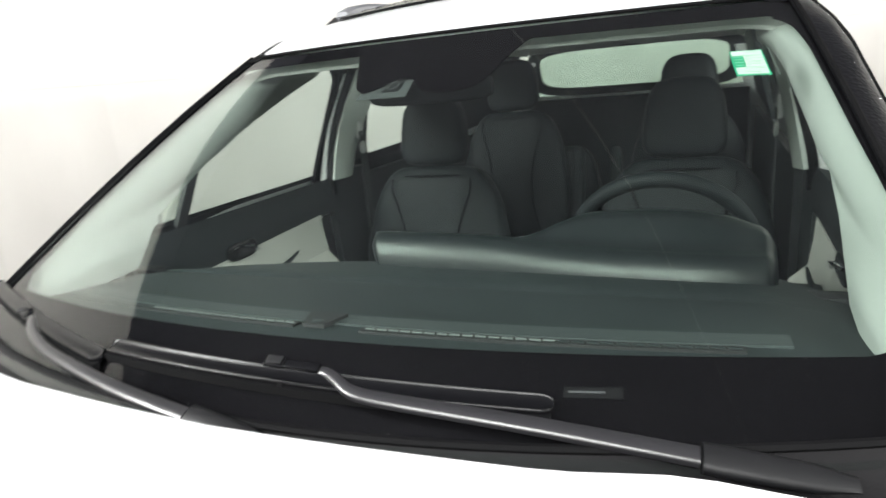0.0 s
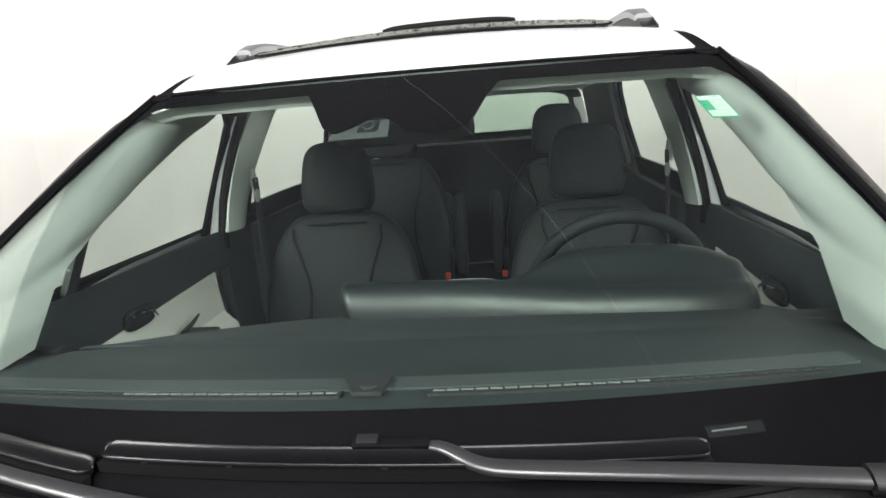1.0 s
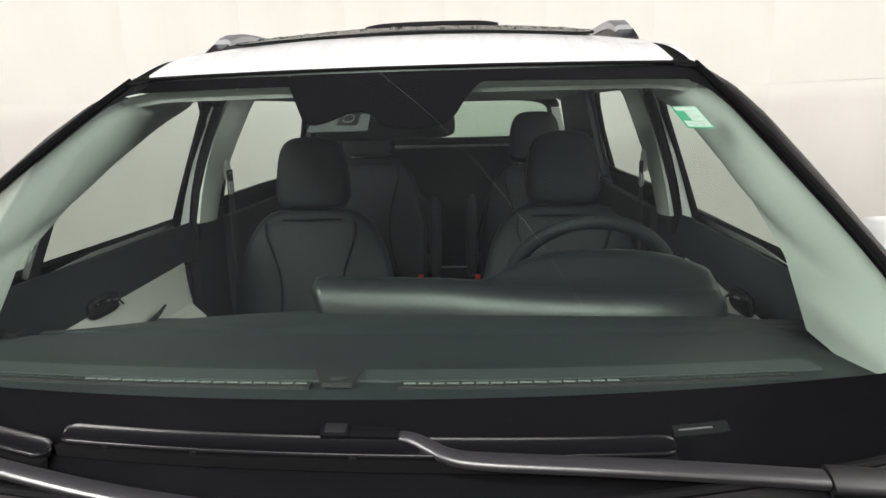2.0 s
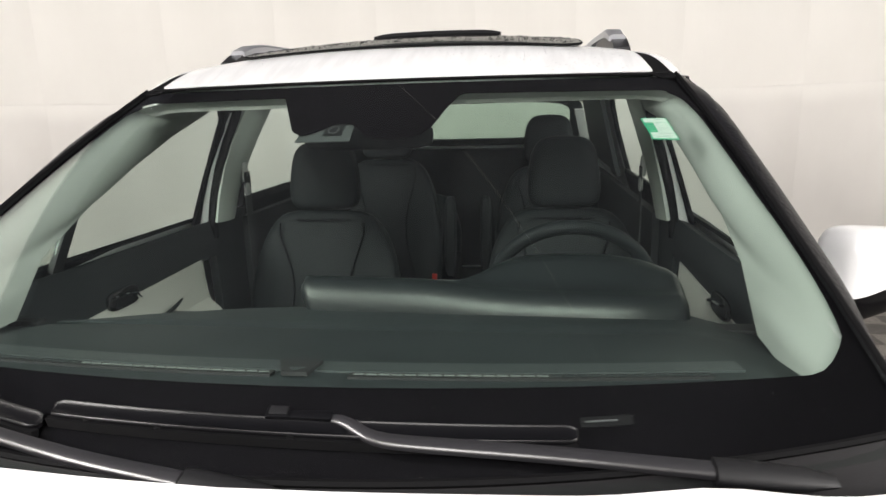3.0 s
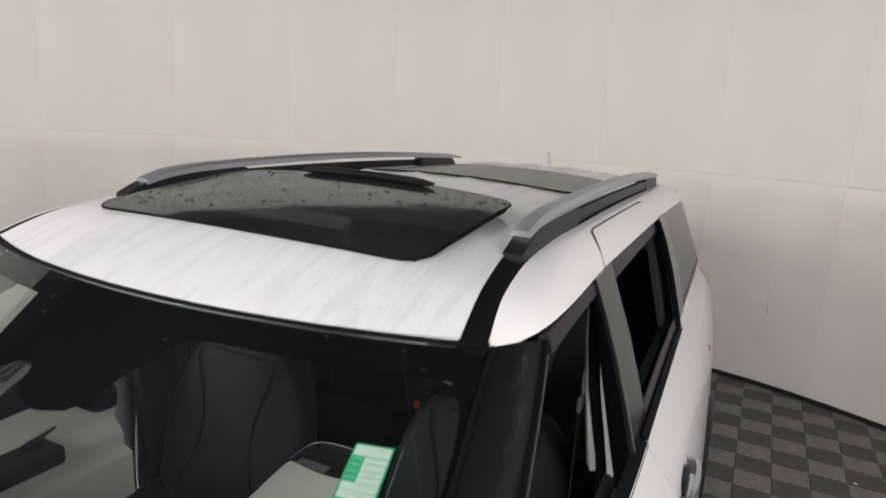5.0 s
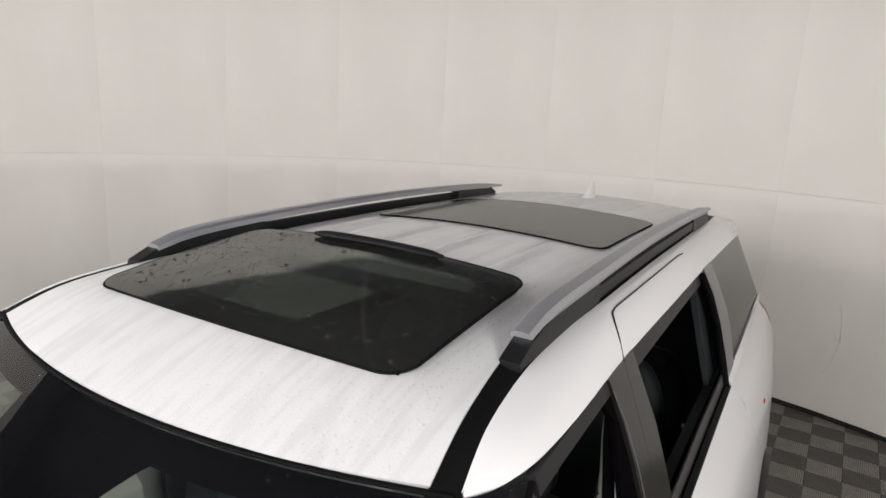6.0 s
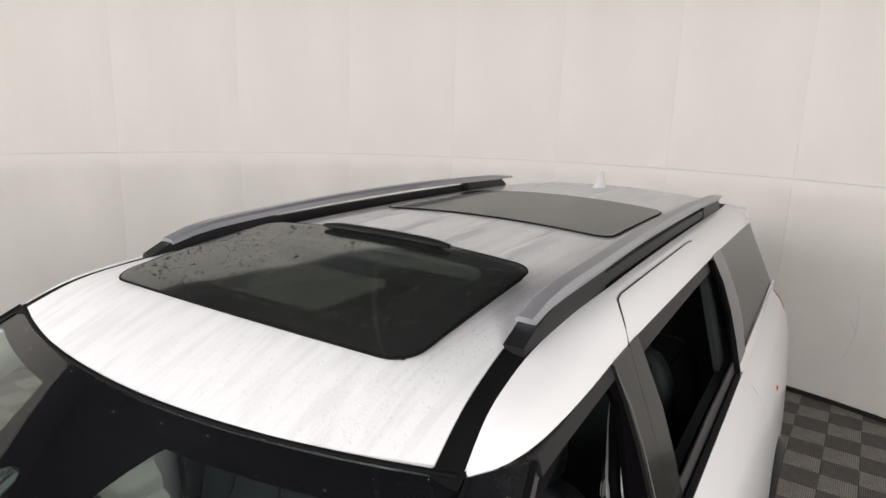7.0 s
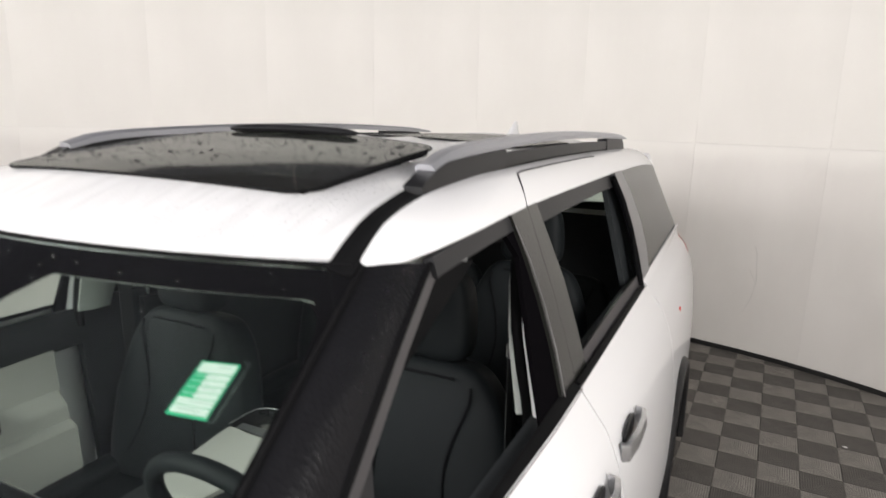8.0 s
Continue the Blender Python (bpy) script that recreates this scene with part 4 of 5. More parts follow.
        bmesh.ops.recalc_face_normals(bm, faces=bm.faces)
        part("tyre", bm, rubber, wheel)
        bm = bmesh.new()
        bmesh.ops.create_cone(bm, cap_ends=True, segments=40, radius1=0.24, radius2=0.24, depth=0.06, matrix=pose(side * (cx + 0.02), cy, 0.361, 0, 90, 0))
        part("rim", bm, satin_black, wheel)
        for k in range(5):
            bm = bmesh.new()
            box(bm, (side * (cx + 0.06), cy, 0.361), (0.03, 0.05, 0.22), 0.008)
            bmesh.ops.transform(bm, matrix=Matrix.Translation((0, cy, 0.361)) @ pose(0, 0, 0, 72 * k) @ Matrix.Translation((0, -cy, -0.361)) @ pose(0, 0, 0.12), verts=bm.verts)
            part("spoke", bm, fin_silver, wheel)

# bonnet, cowl, nose and tail
def hood_edge(x):
    return lerp([(0.0, -0.972), (0.15, -0.965), (0.34, -0.946), (0.45, -0.932), (0.55, -0.918), (0.66, -0.892), (0.74, -0.850), (0.80, -0.790)], abs(x))


def bonnet(u, v):
    x = (2 * u - 1) * (0.80 + 0.006 * v)
    front = -1.928 + 0.20 * abs(x / 0.86) ** 3
    y = hood_edge(x) + (front - hood_edge(x)) * v
    d = 0.92 * v
    return Vector((x, y, 1.162 - 0.05 * x * x - 0.085 * d - 0.10 * d * d + 0.012 * math.exp(-((abs(x) - 0.5) / 0.08) ** 2)))


part("bonnet", sheet(bonnet, 40, 24, 0.012), paint, car, "white bonnet")


def wing_top(side):
    def fn(u, v):
        y = -0.468 - 1.262 * u
        d = max(0.0, -0.84 - y)
        a = Vector((lerp([(-0.86, 0.80), (-0.74, 0.796), (-0.65, 0.794), (-0.557, 0.810), (-0.46, 0.828)], y), y, 1.112 - 0.085 * d - 0.10 * d * d))
        k = (-0.36 - y) / 0.21
        if k < 1.5:
            w = max(0.0, min(1.0, (1.5 - k) / 0.5))
            a = a.lerp(foot_line(min(k, 1.0)) + Vector((-0.003, y - foot_line(min(k, 1.0)).y, -0.001)), w)
        b = Vector((skin_x(y, 1.07), y, 1.07))
        c = Vector((b.x * 0.8 + a.x * 0.2, y, a.z - 0.002))
        p = a * (1 - v) ** 2 + c * 2 * v * (1 - v) + b * v * v
        return Vector((side * p.x, p.y, p.z))
    return fn


for side in (1, -1):
    part("wing_top", sheet(wing_top(side), 30, 8, 0.008), paint, car)


def cowl(u, v):
    x = (2 * u - 1) * 0.775
    a = screen(x, 0.822, 0.004)
    b = Vector((x, hood_edge(x) - 0.03, 1.125 - 0.05 * x * x))
    p = a.lerp(b, v)
    p.z -= 0.016 * math.sin(math.pi * v)
    return p


part("cowl", sheet(cowl, 40, 6, 0.006), cowl_black, car, "dull black plastic cowl below the windshield")
part("cowl_lip", tube([screen(x, 0.824, 0.006) for x in [-0.76 + 1.52 * i / 40 for i in range(41)]], 0.005, 6), rubber, car)


def nose(u, v):
    x = (2 * u - 1) * 0.86
    y = -1.93 + 0.20 * abs(x / 0.86) ** 3 - 0.05 * math.sin(math.pi * v)
    return Vector((x, y, 0.22 + 0.80 * v))


part("front_bumper", sheet(nose, 20, 8, 0.02, out=(0, -1, 0)), paint, car)


def tailgate(u, v):
    z = 0.22 + 1.44 * v
    x = (2 * u - 1) * (skin_x(3.2, z) - 0.004 if z < 1.2 else min(skin_x(3.2, 1.2), glass_x(z) - 0.03))
    return Vector((x, 3.21 - 0.03 * (x / 0.8) ** 2 - 0.30 * max(0, v - 0.62) / 0.38, 0.22 + 1.44 * v))


def back_hole(p):
    return abs(p.x) < 0.66 and 1.30 < p.z < 1.60


part("tailgate", sheet(tailgate, 24, 24, 0.02, skip=back_hole, out=(0, 1, 0)), paint, car)
back_pane = part("rear_window", sheet(lambda u, v: Vector(((2 * u - 1) * (0.70 - 0.10 * v), 3.11 - 0.17 * v, 1.27 + 0.34 * v)), 8, 6, 0.005, out=(0, 1, 0)), rear_glass, car, "rear window")
back_pane.visible_shadow = False
part("roof_rear_edge", tube([Vector((x, 2.915, roof_z(x, 2.92) - 0.022)) for x in [-0.63 + 1.26 * i / 30 for i in range(31)]], 0.028, 10), paint, car)
part("underbody", box(bmesh.new(), (0, 0.55, 0.30), (1.5, 4.6, 0.06)), card_dark, car, smooth=0)


# wipers
def leaned(outline, degrees):
    """An outline turned so that its top faces further ahead."""
    c, k = math.cos(radians(degrees)), math.sin(radians(degrees))
    return [(a * c + b * k, -a * k + b * c) for a, b in outline]


def wiper(name, tip_a, tip_b, hook, arm, label):
    w = thing(name, label, "wiper")
    span = abs(tip_b[0] - tip_a[0])
    near = [0.0, 0.0008, 0.002, 0.004, 0.0065, 0.010, 0.015]
    ts = [k / span for k in near] + [0.04 + 0.92 * i / 36 for i in range(37)] + [1 - k / span for k in reversed(near)]
    line = [screen(tip_a[0] + (tip_b[0] - tip_a[0]) * t, tip_a[1] + (tip_b[1] - tip_a[1]) * t - 0.006 * math.sin(math.pi * t), 0.012) for t in ts]
    part("rubber_blade", sweep([p + Vector((0, -0.012, -0.010)) for p in line[1:-1]], [(-0.003, -0.006), (0.003, -0.006), (0.005, 0.006), (-0.005, 0.006)]), rubber, w)
    ks = []
    for t in ts:
        e = min(1.0, t * span / 0.0125, (1 - t) * span / 0.0125)
        ks.append((max(0.12, math.sqrt(max(0.0, 1 - (1 - e) ** 2))), 0.75 + 0.25 * e))
    rims = [(-0.0115, -0.003), (0.0115, -0.003), (0.0125, 0.001), (0.0118, 0.0055), (0.0100, 0.0062), (0.0078, 0.0042), (-0.0078, 0.0042), (-0.0100, 0.0062), (-0.0118, 0.0055), (-0.0125, 0.001)]
    part("spoiler", sweep(line, leaned(rims, 24), scale=ks), blade_black, w, smooth=60)
    d = (line[-1] - line[0]).normalized()
    for k in (9, 15, 25, 31):
        part("blade_claw", box(bmesh.new(), line[k] + Vector((0, -0.012, -0.004)), (0.008, 0.006, 0.006), 0.001, segments=1), rubber, w)
    hx, hs = hook
    c = screen(hx, hs, 0.020)
    lean_m = pose(0, 0, 0, 27)
    clip = part("clip", box(bmesh.new(), c, (0.030, 0.016, 0.008), 0.003, lean_m), blade_black, w)
    part("clip_button", box(bmesh.new(), c + Vector((0.001, -0.002, 0.0045)), (0.022, 0.011, 0.002), 0.0008, lean_m), satin_black, clip)
    part("adapter", box(bmesh.new(), c.lerp(screen(*arm[0]), 0.55), (abs(arm[0][0] - hx) * 0.9, 0.012, 0.008), 0.003, lean_m), blade_black, w)
    pts = [screen(x, s, l) for x, s, l in arm]
    fine = []
    for a, b in zip(pts, pts[1:]):
        fine += [a.lerp(b, k / 4) for k in range(4)]
    fine.append(pts[-1])
    for _ in range(2):
        fine = [fine[0]] + [(fine[i - 1] + fine[i] * 2 + fine[i + 1]) / 4 for i in range(1, len(fine) - 1)] + [fine[-1]]
    m = len(fine)
    sc = [(0.44 + 0.44 * i / (m - 1), 0.7 + 0.3 * i / (m - 1)) for i in range(m)]
    flat = [(-0.0105, -0.006), (0.0105, -0.006), (0.0113, -0.001), (0.0102, 0.0014), (0.006, 0.0028), (0.0, 0.0034), (-0.006, 0.0028), (-0.0102, 0.0014), (-0.0113, -0.001)]
    part("arm", sweep(fine, leaned(flat, 20), scale=sc), wiper_metal, w, smooth=50)
    end = fine[-1]
    d = (fine[-1] - fine[-3]).normalized()
    part("pivot_cover", sweep([end + d * k for k in (0.0025, 0.02, 0.06, 0.10, 0.13)], leaned([(a * 1.32, b * 1.3) for a, b in flat], 30), scale=[(1, 1), (1.02, 1.05), (1, 1), (0.9, 0.85), (0.6, 0.4)]), satin_black, w, smooth=50)
    return w


wiper("wiper", (-0.263, 0.775), (0.366, 0.790), (0.030, 0.768), [(0.094, 0.770, 0.017), (0.104, 0.773, 0.019), (0.118, 0.782, 0.023), (0.138, 0.796, 0.027), (0.158, 0.803, 0.029), (0.20, 0.808, 0.030), (0.35, 0.822, 0.028), (0.505, 0.845, 0.024)], "black wiper parked along the foot of the windshield")
wiper("wiper", (-0.80, 0.770), (-0.268, 0.792), (-0.56, 0.782), [(-0.53, 0.783, 0.018), (-0.522, 0.786, 0.020), (-0.508, 0.792, 0.025), (-0.48, 0.806, 0.030), (-0.40, 0.822, 0.030), (-0.20, 0.835, 0.028), (-0.055, 0.842, 0.024)], "black wiper parked on the passenger side")

# ---------------------------------------------------------------- the cabin
part("headliner", sheet(lambda u, v: Vector(((2 * u - 1) * 0.60, 0.02 + 2.80 * v, roof_z((2 * u - 1) * 0.60, 0.02 + 2.80 * v) - 0.045)), 24, 56, 0.012,
     skip=lambda p: abs(p.x) < 0.36 and 0.18 < p.y < 0.57, out=(0, 0, -1)), headliner_mat, car, "pale cloth headliner")
HEADER = [(0.0, 0.042, 0.012), (0.25, 0.020, 0.030), (0.5, -0.005, 0.052), (0.75, -0.03, 0.071), (1.0, -0.15, 0.074)]


def header(u, v):
    x = (2 * u - 1) * 0.625
    w = 0.030 * (max(0.0, abs(2 * u - 1) - 0.84) / 0.16) ** 2
    return screen(x, lerp([(a, b) for a, b, _ in HEADER], v) + w, -lerp([(a, c) for a, _, c in HEADER], v))


part("header_trim", sheet(header, 50, 12, 0.004, out=(0, -1, -1)), header_cloth, car)
part("tailgate_trim", sheet(lambda u, v: Vector(((2 * u - 1) * 0.72, 2.96 - 0.02 * v, 0.42 + 0.86 * v)), 6, 6, 0.02, out=(0, -1, 0)), card_dark, car)
for x0, x1, y0, y1 in ((-0.40, 0.40, 0.172, 0.180), (-0.40, 0.40, 0.565, 0.573), (-0.385, -0.377, 0.172, 0.57), (0.377, 0.385, 0.172, 0.57)):
    part("sunroof_frame", box(bmesh.new(), ((x0 + x1) / 2, (y0 + y1) / 2, roof_z(0.38, (y0 + y1) / 2) - 0.036), (x1 - x0, y1 - y0, 0.044), 0.002), card_dark, car, smooth=0)


def window_surround(u, v):
    """Dark inner cover round the rear window, from its rounded opening out to the body."""
    a = 2 * math.pi * u
    cx, cz, hx, hz, r = 0.0, 1.465, 0.60, 0.125, 0.085
    c, s = math.cos(a), math.sin(a)
    k = (abs(c) ** 5 + abs(s) ** 5) ** -0.2
    inner = Vector((cx + hx * k * c, 0, cz + hz * k * s))
    outer = Vector((cx + 0.685 * k * c, 0, cz + 0.172 * k * s))
    p = inner.lerp(outer, v)
    return Vector((p.x, 3.085 - 0.5 * (p.z - 1.27), p.z))


part("rear_window_surround", sheet(window_surround, 64, 3, 0.012, out=(0, -1, 0)), card_dark, car)
part("cabin_floor", box(bmesh.new(), (0, 1.1, 0.40), (1.5, 3.6, 0.05), 0.01), carpet, car, "black carpet")
part("bulkhead", box(bmesh.new(), (0, -0.72, 0.72), (1.5, 0.04, 0.75)), carpet, car)

TRIM_REAR = [(0.660, 0.335, 1.553), (0.672, 0.170, 1.497), (0.680, -0.010, 1.430), (0.681, -0.200, 1.350), (0.684, -0.375, 1.258), (0.692, -0.455, 1.150)]
for side in (1, -1):
    def flip(x, y, z, side=side):
        return Vector((side * x, y, z))

    # pale inner cover of the A pillar, rounded towards the cabin
    def inner_pillar(u, v):
        s = 0.02 + 0.80 * u
        a = screen(screen_half(s) - 0.004, s, -0.014)
        b = along(TRIM_REAR, u)
        n = screen(lerp(FRIT_IN, s), s, -0.012) + Vector((-0.034, 0.105, -0.040)) * (1 - 0.92 * max(0.0, min(1.0, (s - 0.42) / 0.30)) ** 1.5)
        n = n * 1.6 - (a + b) * 0.3
        p = a * (1 - v) ** 2 + n * 2 * v * (1 - v) + b * v * v
        sp = screen_top(p.x) - p.y
        p.z = min(p.z, 1.60 - 0.47 * sp - 0.10 * sp * sp - 0.014)
        return flip(*p)

    def trim_head(u, v):
        p = inner_pillar(0.0, u) * Vector((side, 1, 1))
        q = Vector((0.585, p.y + 0.05, roof_z(0.585, max(0.02, p.y + 0.05)) - 0.050))
        m = (p + q) / 2 + Vector((0.0, 0.0, 0.012))
        return flip(*(p * (1 - v) ** 2 + m * 2 * v * (1 - v) + q * v * v))

    part("trim_head", sheet(trim_head, 12, 6, 0.005, out=flip(-1, -0.3, -0.5)), trim_light, car)
    part("a_pillar_trim", sheet(inner_pillar, 36, 10, 0.006, out=flip(-1, -0.3, 0)), trim_light, car, "pale inner pillar trim")
    part("opening_seal", sheet(lambda u, v: flip(*((pillar_out(u) + Vector((-0.012, 0.014, -0.014))).lerp(along(TRIM_REAR, u) + Vector((0.010, 0.004, -0.004)), v))), 24, 4, 0.004, out=flip(1, 0, 0)), rubber, car)
    for du, dv, wu, wv in ((0.0, 0.0, 0.030, 0.004), (0.0, 0.0, 0.005, 0.012), (0.025, 0.0, 0.005, 0.012), (0.008, 0.004, 0.014, 0.006)):
        part("airbag_mark", sheet(lambda u, v: flip(*(inner_pillar(0.80 + du + wu * u, 0.25 + (dv + wv * v) * 6) - Vector((side * 0.002, 0, 0))) * Vector((side, 1, 1))) + Vector((0, -0.001, 0.002)), 2, 2, 0.0005, out=flip(-1, -0.3, 0)), belt_clip, car)
    part("tweeter_grille", pillow(flip(0.742, -0.405, 1.262), (0.012, 0.05, 0.05), 0.9, 0.9), headliner_mat, car)
    # B pillar: pale upper trim, dark lower, painted jamb
    b_front = [(0.640, 0.640, 1.600), (0.665, 0.590, 1.550), (0.682, 0.520, 1.46), (0.700, 0.478, 1.37), (0.718, 0.460, 1.28), (0.735, 0.455, 1.185)]
    b_rear = [(0.625, 0.800, 1.600), (0.650, 0.770, 1.550), (0.668, 0.690, 1.46), (0.688, 0.628, 1.37), (0.706, 0.580, 1.28), (0.722, 0.556, 1.185)]
    part("b_pillar_trim", sheet(lambda u, v: flip(*(along(b_front, u).lerp(along(b_rear, u), v) - Vector((0.012 * math.sin(math.pi * v), 0, 0)))), 20, 10, 0.014, out=flip(-1, 0, 0)), trim_light, car, "pale inner pillar trim")
    part("b_pillar_foot", sheet(lambda u, v: flip(0.765, 0.47 + 0.05 * u + 0.26 * v, 1.20 - 0.75 * u), 8, 3, 0.03, out=flip(-1, 0, 0)), card_dark, car)
    jamb_out = [(0.700, 0.556, 1.550), (0.726, 0.505, 1.46), (0.752, 0.467, 1.37), (0.776, 0.456, 1.28), (0.800, 0.455, 1.19), (0.806, 0.460, 1.13)]
    jamb_in = [(0.696, 0.557, 1.550), (0.715, 0.507, 1.46), (0.734, 0.470, 1.37), (0.755, 0.459, 1.28), (0.772, 0.458, 1.19), (0.776, 0.463, 1.13)]
    part("door_jamb", sheet(lambda u, v: flip(*along(jamb_out, u).lerp(along(jamb_in, u), v)), 16, 3, 0.004, out=flip(0, -1, 0)), paint, car, "white painted door jamb")
    seal_line = [(0.664, 0.20, 1.566), (0.662, 0.42, 1.578), (0.668, 0.535, 1.572)] + [(x - 0.015, y + 0.012, z) for x, y, z in jamb_in]
    part("door_seal", tube([flip(*p) for p in seal_line], 0.0145, 10), rubber, car, "rounded rubber door seal")
    # C pillar and rear side trims
    part("c_pillar_trim", sheet(lambda u, v: flip(glass_x(1.58 - 0.36 * u) - 0.06, 1.62 + 0.03 * u + 0.20 * v, 1.60 - 0.40 * u), 10, 4, 0.02, out=flip(-1, 0, 0)), card_dark, car)
    part("rear_side_trim", sheet(lambda u, v: flip(0.74, 0.70 + 2.2 * u, 0.42 + 0.75 * v), 12, 6, 0.03, out=flip(-1, 0, 0)), card_dark, car)
    part("roof_edge_trim", sheet(lambda u, v: flip(0.60 + 0.05 * v, 0.10 + 2.6 * u, roof_z(0.6, 0.10 + 2.6 * u) - 0.045 - 0.065 * v), 30, 3, 0.01, out=flip(-1, 0, -0.5)), headliner_mat, car)

    # inner door card
    door = thing("door_card", "black and ivory inner door panel with dark armrest", "door panel")
    part("upper_band", sheet(lambda u, v: flip(0.768 - 0.012 * math.sin(math.pi * v), -0.42 + 0.90 * u, 1.045 + 0.02 * u + (0.145 - 0.02 * u) * v), 16, 6, 0.03, out=flip(-1, 0, 0)), card_dark, door)
    part("lower_panel", sheet(lambda u, v: flip(0.762 - 0.03 * math.sin(math.pi * v) ** 2, -0.42 + 0.80 * u, 0.50 + 0.545 * v + 0.03 * u * v), 16, 10, 0.03, out=flip(-1, 0, 0)), card_light, door, "ivory lower panel")
    ledge = [(0.748, 0.948), (0.706, 0.908), (0.700, 0.862), (0.664, 0.846), (0.658, 0.70), (0.66, 0.52)]
    part("pocket_ledge", sheet(lambda u, v: (lambda p: flip(p.x, -0.40 + 0.77 * u, p.y))(along([(x, z, 0) for x, z in ledge], v)), 4, 20, 0.02, out=flip(-1, 0, 0.3)), card_light, door, "ivory ledge over the door pocket")
    part("armrest", box(bmesh.new(), flip(0.700, -0.075, 0.948), (0.10, 0.45, 0.052), 0.010), card_dark, door)
    part("armrest_rise", box(bmesh.new(), flip(0.700, -0.185, 0.984), (0.09, 0.26, 0.034), 0.008), card_dark, door)
    part("armrest_tip", tube([flip(0.725, 0.08, 0.978), flip(0.722, 0.13, 0.990), flip(0.720, 0.168, 1.004)], 0.008, 8, taper=[1.0, 0.8, 0.4]), card_dark, door)
    part("pull_cup", pillow(flip(0.756, -0.045, 1.072), (0.02, 0.13, 0.055), 0.6, 0.6), gloss_black, door)
    part("inner_handle", tube([flip(0.748, -0.09, 1.085), flip(0.738, -0.065, 1.088), flip(0.738, -0.02, 1.078), flip(0.747, 0.01, 1.058)], 0.008, 8, flat=0.6), chrome, door, "chrome inner handle")
    part("window_switches", box(bmesh.new(), flip(0.700, -0.15, 1.003), (0.05, 0.12, 0.010), 0.004), gloss_black, door)

    # seat belt
    belt = thing("seat_belt", "grey seat belt with pale clip hanging at the pillar", "seat belt")
    part("webbing", sweep([flip(0.673, 0.581, 1.345), flip(0.675, 0.581, 1.20), flip(0.676, 0.59, 0.95), flip(0.678, 0.63, 0.62)], [(-0.023, -0.001), (0.023, -0.001), (0.023, 0.001), (-0.023, 0.001)], up=(1, 0, 0)), belt_grey, belt)
    part("guide_loop", pillow(flip(0.681, 0.581, 1.345), (0.018, 0.034, 0.07), 0.6, 0.6), belt_clip, belt, "pale plastic guide")
    part("tongue", pillow(flip(0.674, 0.576, 1.285), (0.012, 0.036, 0.045), 0.6, 0.6), belt_clip, belt)

# dashboard
DASH_BACK = [(-0.80, -0.35), (-0.745, -0.372), (-0.70, -0.415), (-0.64, -0.445), (-0.576, -0.449), (-0.426, -0.393), (-0.287, -0.332), (-0.17, -0.30), (0.0, -0.28), (0.6, -0.28), (0.68, -0.30), (0.80, -0.30)]


def dash_top(x, y):
    return 1.128 + 0.062 * max(0.0, min(1.0, (-0.28 - y) / 0.50)) - 0.035 * max(0, abs(x) - 0.6) / 0.2


dash = thing("dashboard", "soft dark grey dashboard reaching up to the windshield", "dashboard")


def dash_sheet(u, v):
    x = (2 * u - 1) * 0.785
    f = screen_top(x) - (0.755 + 0.05 * x * x)
    b = lerp(DASH_BACK, x)
    if v < 0.8:
        y = f + (b - f) * v / 0.8
        k = v / 0.8
        sf = screen_top(x) - y
        return Vector((x, y, min(dash_top(x, y), 1.60 - 0.47 * sf - 0.10 * sf * sf - 0.022) - 0.012 * max(0, (k - 0.9) / 0.1) ** 2))
    k = (v - 0.8) / 0.2
    return Vector((x, b + 0.012 + 0.05 * k, dash_top(x, b) - 0.012 - 0.40 * k))


part("dash_top", sheet(dash_sheet, 60, 40, 0.012), dash_black, dash)


def dash_pad(u, v):
    x = -0.60 + 1.28 * u
    y0, y1 = -0.462 - 0.012 * math.sin(math.pi * u), max(-0.445, lerp(DASH_BACK, x) - 0.006)
    y = y0 + (y1 - y0) * v
    return Vector((x, y, dash_top(x, y) + 0.007 * min(1.0, 6 * v, 8 * u, 8 * (1 - u))))


part("dash_pad", sheet(dash_pad, 40, 8, 0.004), dash_black, dash)


def dash_strip(x0, x1, y0, y1, lift, n=24):
    return sheet(lambda u, v: (lambda x, y: Vector((x, y, dash_top(x, y) + lift)))(x0 + (x1 - x0) * u, y0 + (y1 - y0) * v + 0.16 * (x0 + (x1 - x0) * u) ** 2), n, 2, 0.004)


# near-black base that stands in for the shade inside the vent slots
grille_dark = material("vent_shadow", (0.01, 0.01, 0.011), 0.7)
rib_lit = material("vent_rib_lit", (0.10, 0.112, 0.11), 0.5)
dash_pale = material("dash_ledge_plastic", (0.038, 0.045, 0.046), 0.55, spec=0.3)
grain(dash_pale, 900.0, 0.2, 0.0006)
part("vent_ledge", dash_strip(-0.62, 0.60, -0.735, -0.690, 0.003, 40), dash_pale, dash)
for x0, x1 in ((-0.56, -0.032), (0.075, 0.55)):
    vent = part("defroster_vent", dash_strip(x0, x1, -0.762, -0.742, 0.0035), grille_dark, dash, "long slotted defroster vent")
    n = int((x1 - x0) / 0.0172)
    for k in range(n):
        xa = x0 + 0.006 + (x1 - x0 - 0.008) * k / n
        y = -0.752 + 0.16 * xa * xa
        # pale ribs near the middle carry a painted reflection; outer ones stay dark
        part("louvre", box(bmesh.new(), (xa + 0.0075, y, dash_top(xa, y) + 0.0045), (0.0146, 0.0042, 0.002), 0.0008, segments=1), rib_lit if -0.34 < xa < 0.34 else dash_black, vent)
